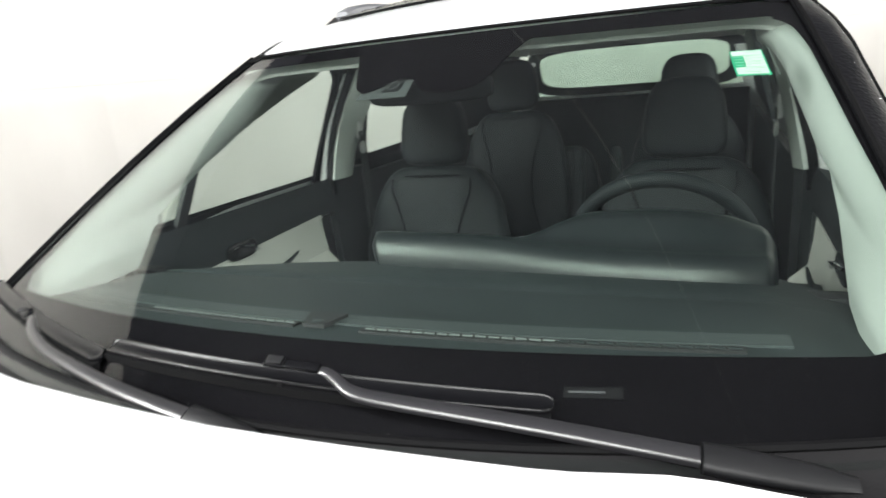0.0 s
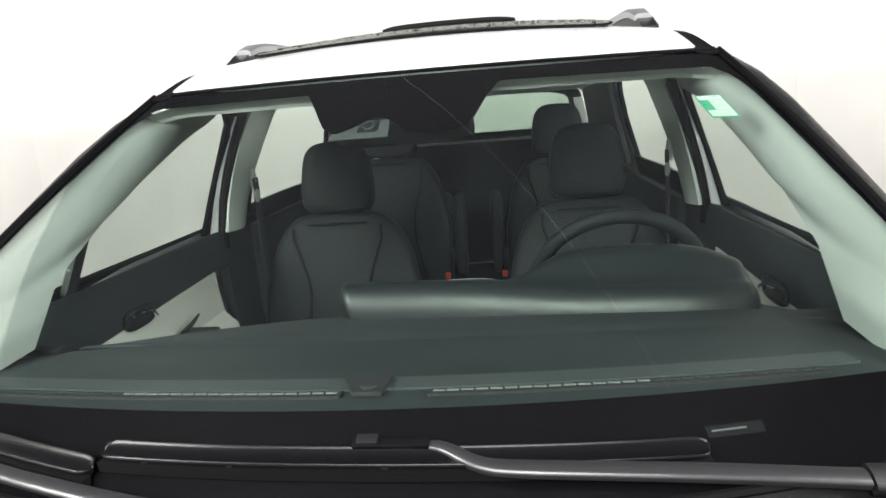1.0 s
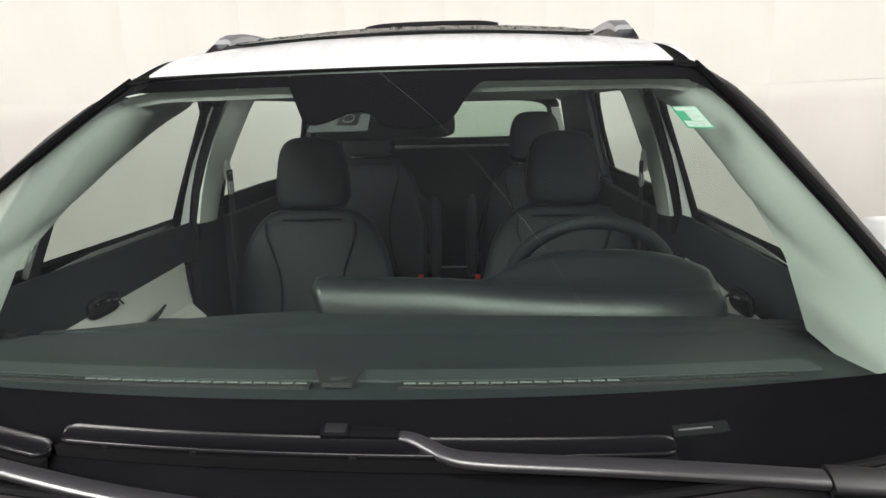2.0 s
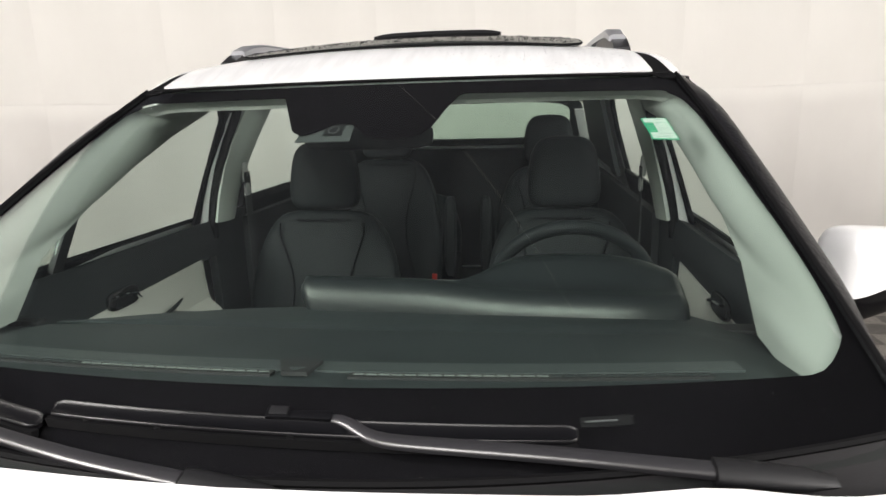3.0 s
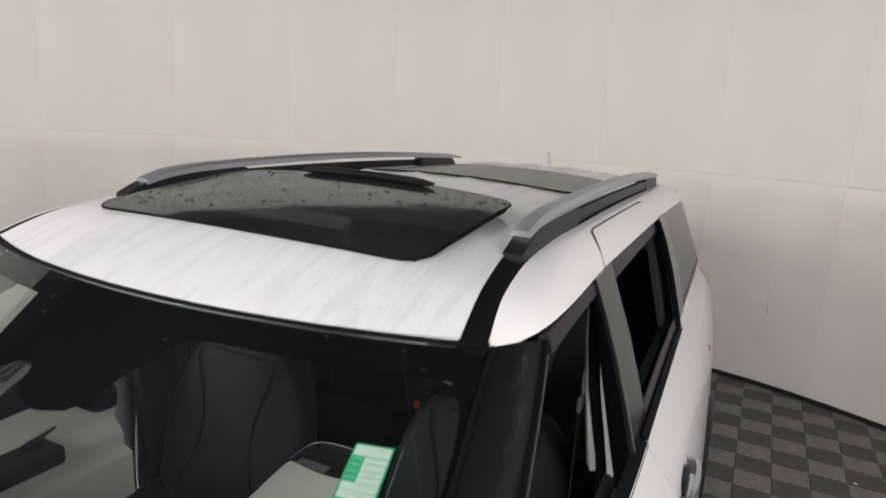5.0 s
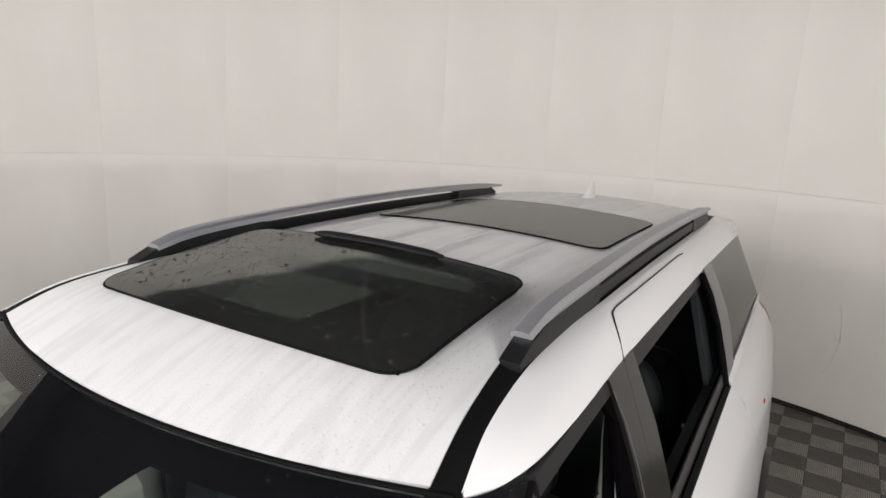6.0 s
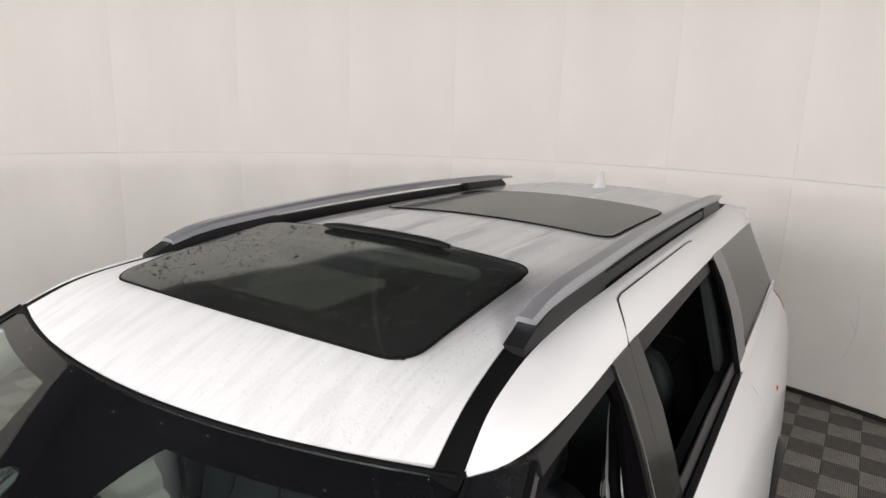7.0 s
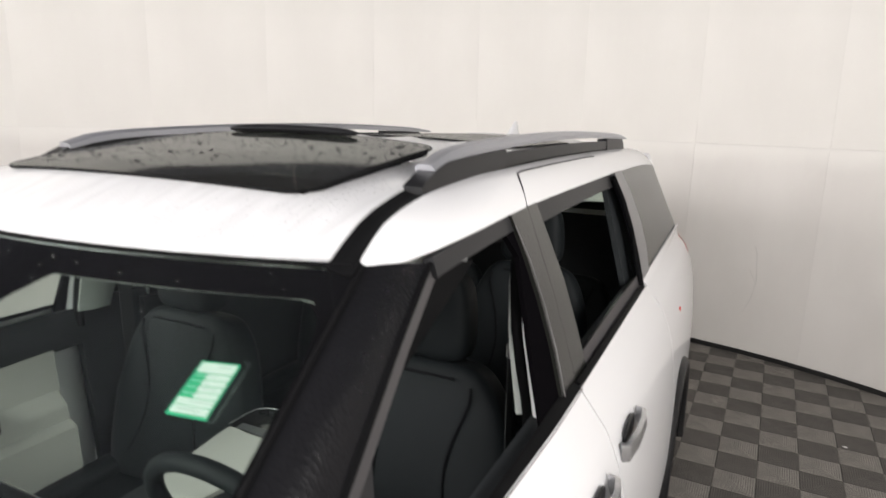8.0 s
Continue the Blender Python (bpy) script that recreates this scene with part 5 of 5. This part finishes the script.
sensor = part("sensor_box", sheet(lambda u, v: (lambda x, y: Vector((x, y, dash_top(x, y) + 0.008)))(0.002 + (2 * u - 1) * (0.032 - 0.014 * v) - 0.012 * (1 - v), -0.700 - 0.060 * v), 4, 4, 0.006), grille_dark, dash, "dark recessed light sensor")
part("sensor_eye", sheet(lambda u, v: (lambda x, y: Vector((x, y, dash_top(x, y) + 0.0095)))(0.000 + (2 * u - 1) * 0.011 * (1 - 0.7 * v), -0.742 - 0.012 * v), 3, 3, 0.001), dash_pale, sensor)
part("door_vent", box(bmesh.new(), (0.70, -0.352, dash_top(0.7, -0.34) + 0.004), (0.09, 0.04, 0.012), 0.004), grille_dark, dash)
part("door_vent", box(bmesh.new(), (-0.72, -0.40, dash_top(0.7, -0.40) + 0.002), (0.07, 0.03, 0.010), 0.004), grille_dark, dash)

# padded hood over the displays: a low roll that swells into the instrument cowl
HOOD_TOP = [(-0.18, 1.200), (0.10, 1.199), (0.165, 1.197), (0.205, 1.206), (0.25, 1.224), (0.30, 1.235), (0.40, 1.241), (0.48, 1.238), (0.54, 1.228), (0.58, 1.214), (0.62, 1.198)]
HOOD_ROLL = [(-0.18, 1.203), (0.10, 1.201), (0.20, 1.194), (0.30, 1.188), (0.50, 1.186), (0.56, 1.184), (0.62, 1.180)]
hood = thing("display_hood", "padded black leatherette hood over the display panel", "instrument hood")
hood_bm = bmesh.new()
hood_rows = []
for i in range(73):
    x = -0.160 + 0.774 * i / 72
    e = min(1.0, (i / 72) / 0.022, (1 - i / 72) / 0.03)
    e = math.sqrt(max(0.0, 1 - (1 - e) ** 2))
    zt, zr = lerp(HOOD_TOP, x), lerp(HOOD_ROLL, x)
    y0 = -0.338 - 0.065 * (x + 0.15) + 0.03 * max(0.0, (x - 0.46) / 0.15) ** 2
    face = [(y0 + 0.046 * (1 - math.cos(radians(w))), 1.120 + (zr - 1.120) * math.sin(radians(w))) for w in range(0, 91, 9)]
    yr = y0 + 0.046
    k = max(0.0, min(1.0, (x - 0.17) / 0.11))
    yt = yr + 0.014 + k * max(0.006, -0.276 - yr)
    top = [(yr + (yt - yr) * 0.35, zr + (zt - zr) * 0.30), (yr + (yt - yr) * 0.70, zr + (zt - zr) * 0.78), (yt, zt), (yt + 0.012 + 0.023 * k, zt - 0.008 + 0.004 * k), (yt + 0.024 + 0.041 * k, zt - 0.030 + 0.008 * k), (yt + 0.030 + 0.045 * k, 1.08)]
    prof = []
    for y, z in face + top:
        slant = 0.35 * (zr - z) * max(0.0, 1 - i / 7)
        prof.append(hood_bm.verts.new((x + slant, -0.29 + (y + 0.29) * (0.80 + 0.20 * e), 1.10 + (z - 1.10) * (0.80 + 0.20 * e))))
    hood_rows.append(prof)
for a, b in zip(hood_rows, hood_rows[1:]):
    for j in range(len(a) - 1):
        hood_bm.faces.new([a[j], a[j + 1], b[j + 1], b[j]])
hood_bm.faces.new(hood_rows[0]), hood_bm.faces.new(hood_rows[-1][::-1])
bmesh.ops.recalc_face_normals(hood_bm, faces=hood_bm.faces)
part("padded_shell", hood_bm, hood_leather, hood, smooth=60)
part("display_face", box(bmesh.new(), (0.20, -0.182, 1.100), (0.68, 0.006, 0.11), 0.002), gloss_black, hood)

# steering wheel
wheel = thing("steering_wheel", "black leather steering wheel", "steering wheel")
wc, tilt = Vector((0.412, -0.045, 1.106)), pose(0, 0, 0, 24)
ring = [wc + tilt @ Vector((0.184 * math.cos(a), 0, 0.183 * math.sin(a) - (0.012 if math.sin(a) < -0.8 else 0))) for a in [2 * math.pi * i / 48 for i in range(48)]]
part("rim", tube(ring, 0.0165, 10, up=tilt @ Vector((0, 1, 0)), closed=True), leather, wheel)
hubm = pillow((0, 0, 0), (0.16, 0.05, 0.12), 0.6, 0.5, tilt)
bmesh.ops.translate(hubm, vec=wc + Vector((0, 0.0, -0.01)), verts=hubm.verts)
part("airbag_cover", hubm, satin_black, wheel)
for sgn in (-1, 1):
    part("spoke", tube([wc + tilt @ Vector((sgn * x, -0.004, z)) for x, z in ((0.05, -0.01), (0.10, 0.0), (0.15, 0.004), (0.185, 0.004))], 0.022, 8, flat=0.4, up=tilt @ Vector((0, 1, 0)), taper=[1.3, 1.1, 0.9, 0.8]), satin_black, wheel)
    part("spoke_trim", tube([wc + tilt @ Vector((sgn * x, 0.012, z)) for x, z in ((0.07, -0.035), (0.11, -0.025), (0.15, -0.02))], 0.005, 6), chrome, wheel)
part("spoke", tube([wc + tilt @ Vector((0, -0.004, z)) for z in (-0.05, -0.10, -0.18)], 0.03, 8, flat=0.4, up=tilt @ Vector((0, 1, 0))), satin_black, wheel)
for sgn in (-1, 1):
    stalk = part("column_stalk", tube([wc + Vector((sgn * x, -0.085, z)) for x, z in ((0.03, -0.02), (0.09, -0.002), (0.135, 0.014))], 0.008, 8), satin_black, wheel)
    part("stalk_knob", tube([wc + Vector((sgn * x, -0.085, z)) for x, z in ((0.130, 0.012), (0.150, 0.018), (0.176, 0.022), (0.180, 0.0225))], 0.013, 10, taper=[0.8, 1.0, 1.0, 0.6]), satin_black, stalk)
part("column", tube([wc + Vector((0, -0.02, -0.02)), wc + Vector((0, -0.16, -0.06))], 0.045, 12), satin_black, wheel)


# seats
def seat(x, y, label, group, wide=0.57, top=1.205, low=0.62, head=True):
    s = thing("car_seat", label, "car seat", group, (x, y, 0))
    lean = pose(0, 0, 0, -13)
    mid = (top + low) / 2
    hgt = top - low

    def back_shape(p):
        k = 0.5 + 0.5 * p.z
        w = 0.97 - 0.33 * max(0.0, (k - 0.45) / 0.55) ** 1.6
        hollow = 0.30 * (1 - min(1.0, abs(p.x) / 0.62) ** 2) * (1 if p.y < 0 else 0)
        return (p.x * w, p.y * (1 - 0.25 * max(0, k - 0.6)) + hollow * (1 - 0.5 * k), p.z)

    back = pillow((0, 0, 0), (wide, 0.16, hgt), 0.32, 0.42, lean, None, back_shape, 44, 26)
    bmesh.ops.translate(back, vec=(0, 0.02, mid), verts=back.verts)
    ob = part("backrest", back, leather, s, smooth=70)
    # seams that frame the centre panel
    for sgn in (-1, 1):
        line = []
        for k in range(13):
            w = k / 12
            z = low + 0.10 + (hgt - 0.15) * w
            px = sgn * (0.155 - 0.055 * math.sin(math.pi * min(1, w * 1.1)) - 0.03 * max(0, w - 0.8)) * wide / 0.57
            depth = -0.079 + 0.024 * (1 - (abs(px) / 0.165) ** 2) * (1 - 0.5 * w)
            q = lean @ Vector((px, depth - 0.004, z - mid))
            line.append((q.x, q.y + 0.02, q.z + mid))
        part("piping", tube(line, 0.0042, 6), seam_thread, s)
    q0 = [lean @ Vector((px, -0.066, hgt / 2 - 0.036)) for px in (-0.10 * wide / 0.57, -0.05 * wide / 0.57, 0, 0.05 * wide / 0.57, 0.10 * wide / 0.57)]
    part("piping", tube([(q.x, q.y + 0.012, q.z + mid) for q in q0], 0.0036, 6), seam_thread, s)
    cush = pillow((0, -0.22, low - 0.04), (wide, 0.54, 0.20), 0.35, 0.4, None, None, lambda p: (p.x, p.y, p.z - 0.25 * (1 - p.x * p.x) * max(0, p.z)), 36, 16)
    part("cushion", cush, leather, s, smooth=70)
    for sgn in (-1, 1):
        part("cushion_bolster", pillow((sgn * (wide / 2 - 0.045), -0.20, low + 0.02), (0.10, 0.46, 0.13), 0.6, 0.5), leather, s)
    part("seat_base", box(bmesh.new(), (0, -0.20, (low - 0.12 + 0.43) / 2 - 0.0), (wide * 0.8, 0.44, low - 0.12 - 0.41), 0.02), card_dark, s)
    if head:
        rest = pillow((0, 0, 0), (0.240, 0.12, 0.240), 0.48, 0.5, pose(0, 0, 0, -8), None, lambda p: (p.x * (1 - 0.07 * p.z - 0.06 * max(0, p.z)), p.y, p.z + 0.05 * (1 - p.x * p.x)), 32, 20)
        bmesh.ops.translate(rest, vec=(0, 0.075, top + 0.112), verts=rest.verts)
        part("headrest", rest, leather, s, smooth=70)
        for sgn in (-1, 1):
            part("headrest_post", tube([(sgn * 0.07, 0.075, top - 0.02), (sgn * 0.07, 0.078, top + 0.05)], 0.007, 8), chrome, s)
    return s


seat(-0.401, 0.55, "black leather front passenger seat with stitched centre panel", "front seats")
seat(0.430, 0.57, "black leather driver seat behind the steering wheel", "front seats")
left_chair = seat(-0.385, 1.50, "black leather second row seat behind the passenger", "second row seats", 0.56, 1.315, 0.62)
right_chair = seat(0.41, 1.50, "black leather second row seat behind the driver", "second row seats", 0.54, 1.27, 0.62)
for chair, inward in ((left_chair, 0.315), (right_chair, -0.305)):
    part("armrest", pillow((inward, 0.01, 0.93), (0.055, 0.085, 0.40), 0.5, 0.5, pose(0, 0, 0, -10)), leather, chair)
for x in (-0.36, 0.36):
    seat(x, 2.42, "black leather third row seat below the rear window", "third row seats", 0.50, 1.02, 0.58, False)

for x in (-0.125, 0.135):
    buckle = thing("belt_buckle", "black belt buckle with red release button", "buckle", "belt buckles", (x, 1.30, 0))
    part("stalk", tube([(0, 0.06, 0.62), (0, 0.03, 0.70), (0, 0.0, 0.76)], 0.012, 8, flat=0.6), satin_black, buckle)
    part("button", box(bmesh.new(), (0, -0.004, 0.776), (0.024, 0.012, 0.030), 0.004), red_plastic, buckle, "red button")

# centre console
console = thing("centre_console", "console between the front seats with ivory lid", "console")
part("body", box(bmesh.new(), (0, 0.33, 0.665), (0.25, 0.54, 0.52), 0.03), card_dark, console)
part("front_body", box(bmesh.new(), (0, -0.08, 0.60), (0.25, 0.34, 0.40), 0.03), card_dark, console)


def lid_half(y):
    return lerp([(0.130, 0.030), (0.136, 0.050), (0.150, 0.066), (0.19, 0.078), (0.30, 0.100), (0.40, 0.115), (0.445, 0.119), (0.455, 0.116)], y)


def lid_top(u, v):
    y = 0.130 + 0.325 * v
    k = 2 * u - 1
    bow = 0.018 * (1 - k * k) * max(0.0, (v - 0.8) / 0.2)
    return Vector((0.008 + lid_half(y) * k, y - bow, 0.952 - 0.008 * abs(k) ** 6 - 0.010 * max(0.0, (0.12 - v) / 0.12) ** 2))


part("lid", sheet(lid_top, 24, 30, 0.040), card_light, console, "ivory armrest lid")
tray_line = [(-0.108, 0.452), (-0.110, 0.520), (-0.104, 0.556), (-0.082, 0.578), (-0.040, 0.588), (0.008, 0.591), (0.056, 0.588), (0.098, 0.578), (0.120, 0.556), (0.126, 0.520), (0.124, 0.452)]
part("rear_tray", sheet(lambda u, v: (lambda p: Vector((0.008 + (p.x - 0.008) * v, 0.50 + (p.y - 0.50) * v, 0.930 + 0.022 * v ** 6)))(along([(x, y, 0) for x, y in tray_line], u)), 40, 8, 0.004), gloss_black, console, "glossy black tray behind the lid")
part("tray_ledge", box(bmesh.new(), (-0.045, 0.478, 0.938), (0.10, 0.03, 0.008), 0.002), fin_silver, console)
part("tray_rim", tube([(x, y, 0.954) for x, y in tray_line], 0.0014, 6), fin_silver, console)
part("shifter_panel", box(bmesh.new(), (0, 0.08, 0.805), (0.24, 0.30, 0.02), 0.006), gloss_black, console)
part("shift_dial", pillow((0.03, 0.02, 0.825), (0.065, 0.065, 0.035), 0.5, 1.0), chrome, console)

# mirror and camera housing behind the windshield notch
mirror = thing("rear_view_mirror", "dark rear-view mirror hanging from the windshield", "mirror")
part("housing", pillow((-0.005, -0.272, 1.486), (0.262, 0.036, 0.052), 0.45, 0.3), rubber, mirror)
part("mirror_face", pillow((-0.005, -0.258, 1.484), (0.245, 0.014, 0.048), 0.45, 0.35), mirror_glass, mirror)
part("stem", tube([(0.03, -0.270, 1.485), (0.03, -0.262, 1.505), (0.03, -0.252, 1.514)], 0.014, 10), satin_black, mirror)
badge = part("rear_plate", sheet(lambda u, v: screen(-0.130 - 0.004 * v + (0.102 + 0.008 * v) * u, 0.166 + 0.056 * v, -0.011), 4, 4, 0.002), plate_grey, mirror, "grey plate with a dark badge")
part("badge_field", sheet(lambda u, v: screen(-0.082 + 0.036 * u, 0.170 + 0.036 * v, -0.0085), 2, 2, 0.001), satin_black, badge)
part("badge_ring", tube([screen(-0.064 + 0.010 * math.cos(a), 0.187 + 0.013 * math.sin(a), -0.0075) for a in [2 * math.pi * i / 20 for i in range(20)]], 0.0011, 6, closed=True), plate_grey, badge)
cover = part("camera_cover", box(bmesh.new(), screen(-0.01, 0.095, -0.042), (0.20, 0.12, 0.030), 0.010, pose(0, 0, 0, 26)), card_dark, mirror)
for side in (1, -1):
    visor = thing("sun_visor", "pale folded sun visor under the headliner", "sun visor")
    part("flap", pillow((side * 0.36, 0.055, 1.590), (0.36, 0.16, 0.02), 0.5, 0.3, pose(0, 0, 0, 16)), headliner_mat, visor)
    part("hinge", tube([(side * 0.53, -0.01, 1.580), (side * 0.20, -0.01, 1.590)], 0.006, 8), headliner_mat, visor)
console_top = thing("roof_console", "grey overhead console with map lights", "roof console")
part("panel", box(bmesh.new(), (0, 0.10, 1.640), (0.20, 0.16, 0.02), 0.008), belt_clip, console_top)
for x in (-0.05, 0.05):
    part("map_light", pillow((x, 0.08, 1.627), (0.05, 0.03, 0.012), 0.6, 0.6), label_white, console_top)

# ---------------------------------------------------------------- small things
scrap = thing("paper_scrap", "crumpled white scrap of paper lying on the tiles", "litter")
scrap_bm = pillow((2.122, 2.838, 0.006), (0.06, 0.035, 0.012), 0.9, 0.9)
for v in scrap_bm.verts:
    v.co += Vector((noise.noise(v.co * 60), noise.noise(v.co * 60 + Vector((9, 0, 0))), abs(noise.noise(v.co * 60 + Vector((0, 9, 0)))))) * 0.012
part("crumple", scrap_bm, paper, scrap)
crumb = thing("paper_scrap", "tiny white scrap lying on the tiles", "litter")
part("crumple", pillow((1.85, 3.258, 0.003), (0.025, 0.015, 0.006), 0.9, 0.9), paper, crumb)


# slack cable slung high over the bonnet, seen mirrored in the windshield
cable_line = [(-2.62, 3.80, 3.55), (-1.9, 2.92, 3.05), (-1.2, 2.03, 2.74), (-0.7, 1.38, 2.63), (-0.20, 0.71, 2.59), (0.2, 0.21, 2.58), (0.6, -0.30, 2.58), (1.0, -0.82, 2.60), (1.5, -1.46, 2.70), (2.1, -2.23, 3.0), (2.78, -2.58, 3.55)]
tagged(part("cable", tube(cable_line, 0.0025, 6), belt_clip), "thin pale cable slung across the booth over the bonnet", "cable")


def beads(name, places, label, parent, mat=water):
    """Many small flat drops in one mesh: rows of place, normal and radius."""
    verts, faces = [], []
    ring = [(math.cos(2 * math.pi * i / 7), math.sin(2 * math.pi * i / 7)) for i in range(7)]
    for p, n, r in places:
        n = Vector(n).normalized()
        a = n.cross(Vector((0.31, 0.9, 0.2))).normalized()
        b = n.cross(a)
        k = len(verts)
        st = 0.8 + 0.5 * random.random()
        for w, h in ((1.0, -0.05), (0.72, 0.34)):
            verts += [Vector(p) + (a * c * st + b * s) * r * w + n * r * h for c, s in ring]
        verts.append(Vector(p) + n * r * 0.48)
        for i in range(7):
            j = (i + 1) % 7
            faces.append((k + i, k + j, k + 7 + j, k + 7 + i))
            faces.append((k + 7 + i, k + 7 + j, k + 14))
    me = bpy.data.meshes.new(name)
    me.from_pydata([tuple(v) for v in verts], [], faces)
    for p in me.polygons:
        p.use_smooth = True
    me.materials.append(mat)
    ob = new(name, me)
    ob.parent = parent
    return tagged(ob, label, kind="stuff")


rng = random.Random(7)
drops = []
while len(drops) < 6500:
    x, y = rng.uniform(-0.53, 0.53), rng.uniform(-0.11, 2.6)
    if y < screen_top(x) + 0.01 or abs(x) > lerp(DITCH_IN, y) - 0.01:
        continue
    if y > 0.75 and rng.random() < 0.6:
        continue
    if y < 0.7 and rng.random() > 0.02 + 1.6 * max(0.0, x - 0.05):
        continue
    on_pane = abs(x) < 0.43 and (0.13 < y < 0.62 or 1.21 < y < 1.92)
    if on_pane:
        continue
    r = rng.choice((0.0011, 0.0014, 0.0018, 0.0025)) if x > 0.1 and y < 0.7 else rng.choice((0.0012, 0.0015, 0.002))
    drops.append((Vector((x, y, roof_z(x, y) + roof_rib(Vector((x, y, 0))))), (0, -0.15, 1), r))
beads("drop_scatter", drops, "fine water beads on the roof skin", roof, roof_water)
drops = []
while len(drops) < 1500:
    x, y = rng.uniform(-0.43, 0.43), rng.uniform(0.13, 0.61)
    if rng.random() > 0.35 + 0.65 * max(abs(x) / 0.43, abs(y - 0.37) / 0.24) ** 2:
        continue
    r = rng.choice((0.0012, 0.0016, 0.0022, 0.003)) if rng.random() < 0.95 else rng.uniform(0.004, 0.008)
    drops.append((tilted_pane(x, y), (0, -0.1, 1), r))
beads("drop_scatter", drops, "water beads on the sunroof glass", sun_pane, pane_water)
drops = []
while len(drops) < 1500:
    x, y = rng.uniform(-0.43, 0.43), rng.uniform(1.21, 1.92)
    drops.append((flat_pane(x, y), (0, 0, 1), rng.choice((0.0012, 0.0016, 0.002))))
beads("drop_scatter", drops, "fine drops on the rear sunroof glass", rear_pane)

drops = []
while len(drops) < 110:
    x, s = rng.uniform(-0.6, 0.6), abs(rng.gauss(0, 0.05)) + 0.008
    drops.append((screen(x, s, 0.0), (0, -0.42, 0.9), rng.choice((0.0012, 0.0016, 0.002, 0.003))))
beads("drop_scatter", drops, "water specks along the top of the windshield", windshield)
drops = []
while len(drops) < 520:
    u, v = rng.random() ** 1.2, min(1.0, max(0.0, rng.gauss(0.66, 0.13)))
    s = 0.006 + 0.80 * u
    a = screen(screen_half(s) - 0.006, s, 0.004)
    p = a.lerp(Vector(pillar_out(u)), v)
    p += Vector((0.62, -0.48, 0.62)) * 0.016 * math.sin(math.pi * min(1, v * 1.02)) * min(1.0, 0.35 + u * 3, 0.25 + (1 - u) * 5)
    drops.append((p, (0.62, -0.48, 0.62), rng.choice((0.0008, 0.0010, 0.0013, 0.0018))))
beads("drop_scatter", drops, "water specks on the black pillar", car)

drops = []
while len(drops) < 26:
    x = rng.uniform(-0.7, 0.7)
    drops.append((screen(x, rng.uniform(0.735, 0.83), 0.0), (0, -0.42, 0.9), rng.choice((0.0004, 0.0005, 0.0007))))
beads("dust_specks", drops, "pale dust specks low on the windshield", windshield, dust)

# ---------------------------------------------------------------- floor tiles
PITCH, TILE_X, TILE_Y, TILE_TURN = 0.203, 1.385, 2.848, -2.6


def tile_mesh(name, mat):
    bm = bmesh.new()
    h, c = PITCH / 2 - 0.0004, 0.0016
    low = [bm.verts.new((x * h, y * h, -0.012)) for x, y in ((-1, -1), (1, -1), (1, 1), (-1, 1))]
    mid = [bm.verts.new((x * h, y * h, -0.002)) for x, y in ((-1, -1), (1, -1), (1, 1), (-1, 1))]
    top = [bm.verts.new((x * (h - c), y * (h - c), 0.0)) for x, y in ((-1, -1), (1, -1), (1, 1), (-1, 1))]
    for a, b in ((low, mid), (mid, top)):
        for i in range(4):
            bm.faces.new([a[i], a[(i + 1) % 4], b[(i + 1) % 4], b[i]])
    bm.faces.new(top)
    uv = bm.loops.layers.uv.new("tile")
    for f in bm.faces:
        for l in f.loops:
            l[uv].uv = (0.5 + l.vert.co.x / PITCH, 0.5 + l.vert.co.y / PITCH)
    me = bpy.data.meshes.new(name)
    bm.to_mesh(me)
    bm.free()
    me.materials.append(mat)
    return me


tiles = (tile_mesh("tile_pale", tile_light), tile_mesh("tile_dim", tile_dark))
rest = {0: [], 1: []}
for i in range(-26, 22):
    for j in range(-38, 16):
        x, y, _ = pose(TILE_X, TILE_Y, 0, 0, 0, TILE_TURN) @ Vector(((i + 0.5) * PITCH, (j + 0.5) * PITCH, 0))
        if math.hypot(x, y - ROOM_Y) > ROOM_R + 0.12:
            continue
        tone = (i + j + 1) % 2
        if 0.95 < x < 3.0 and 1.15 < y < 4.8:
            ob = new("tile", tiles[tone])
            ob.parent = floor
            ob.location = (x, y, 0)
            ob.rotation_euler = (0, 0, radians(TILE_TURN + 90 - 90 * tone))
        else:
            rest[tone].append((x, y))
for tone, mat in ((0, tile_light), (1, tile_dark)):
    verts, faces = [], []
    for x, y in rest[tone]:
        k = len(verts)
        for h, z in ((PITCH / 2 - 0.0004, -0.012), (PITCH / 2 - 0.0004, -0.002), (PITCH / 2 - 0.002, 0.0)):
            verts += [tuple(pose(x, y, 0, 0, 0, TILE_TURN) @ Vector((a * h, b * h, z))) for a, b in ((-1, -1), (1, -1), (1, 1), (-1, 1))]
        for q in (0, 4):
            faces += [(k + q + n, k + q + (n + 1) % 4, k + q + 4 + (n + 1) % 4, k + q + 4 + n) for n in range(4)]
        faces.append((k + 8, k + 9, k + 10, k + 11))
    me = bpy.data.meshes.new("tile_field")
    me.from_pydata(verts, [], faces)
    uv = me.uv_layers.new(name="tile")
    for l in me.loops:
        x, y = rest[tone][l.vertex_index // 12]
        vx, vy, _ = pose(0, 0, 0, 0, 0, -TILE_TURN) @ (me.vertices[l.vertex_index].co - Vector((x, y, 0)))
        uv.data[l.index].uv = (0.5 + vx / PITCH, 0.5 + vy / PITCH) if tone == 1 else (0.5 + vy / PITCH, 0.5 - vx / PITCH)
    me.materials.append(mat)
    ob = new("tile_field", me)
    ob.parent = floor
    tagged(ob, "field of ribbed garage tiles", kind="stuff")
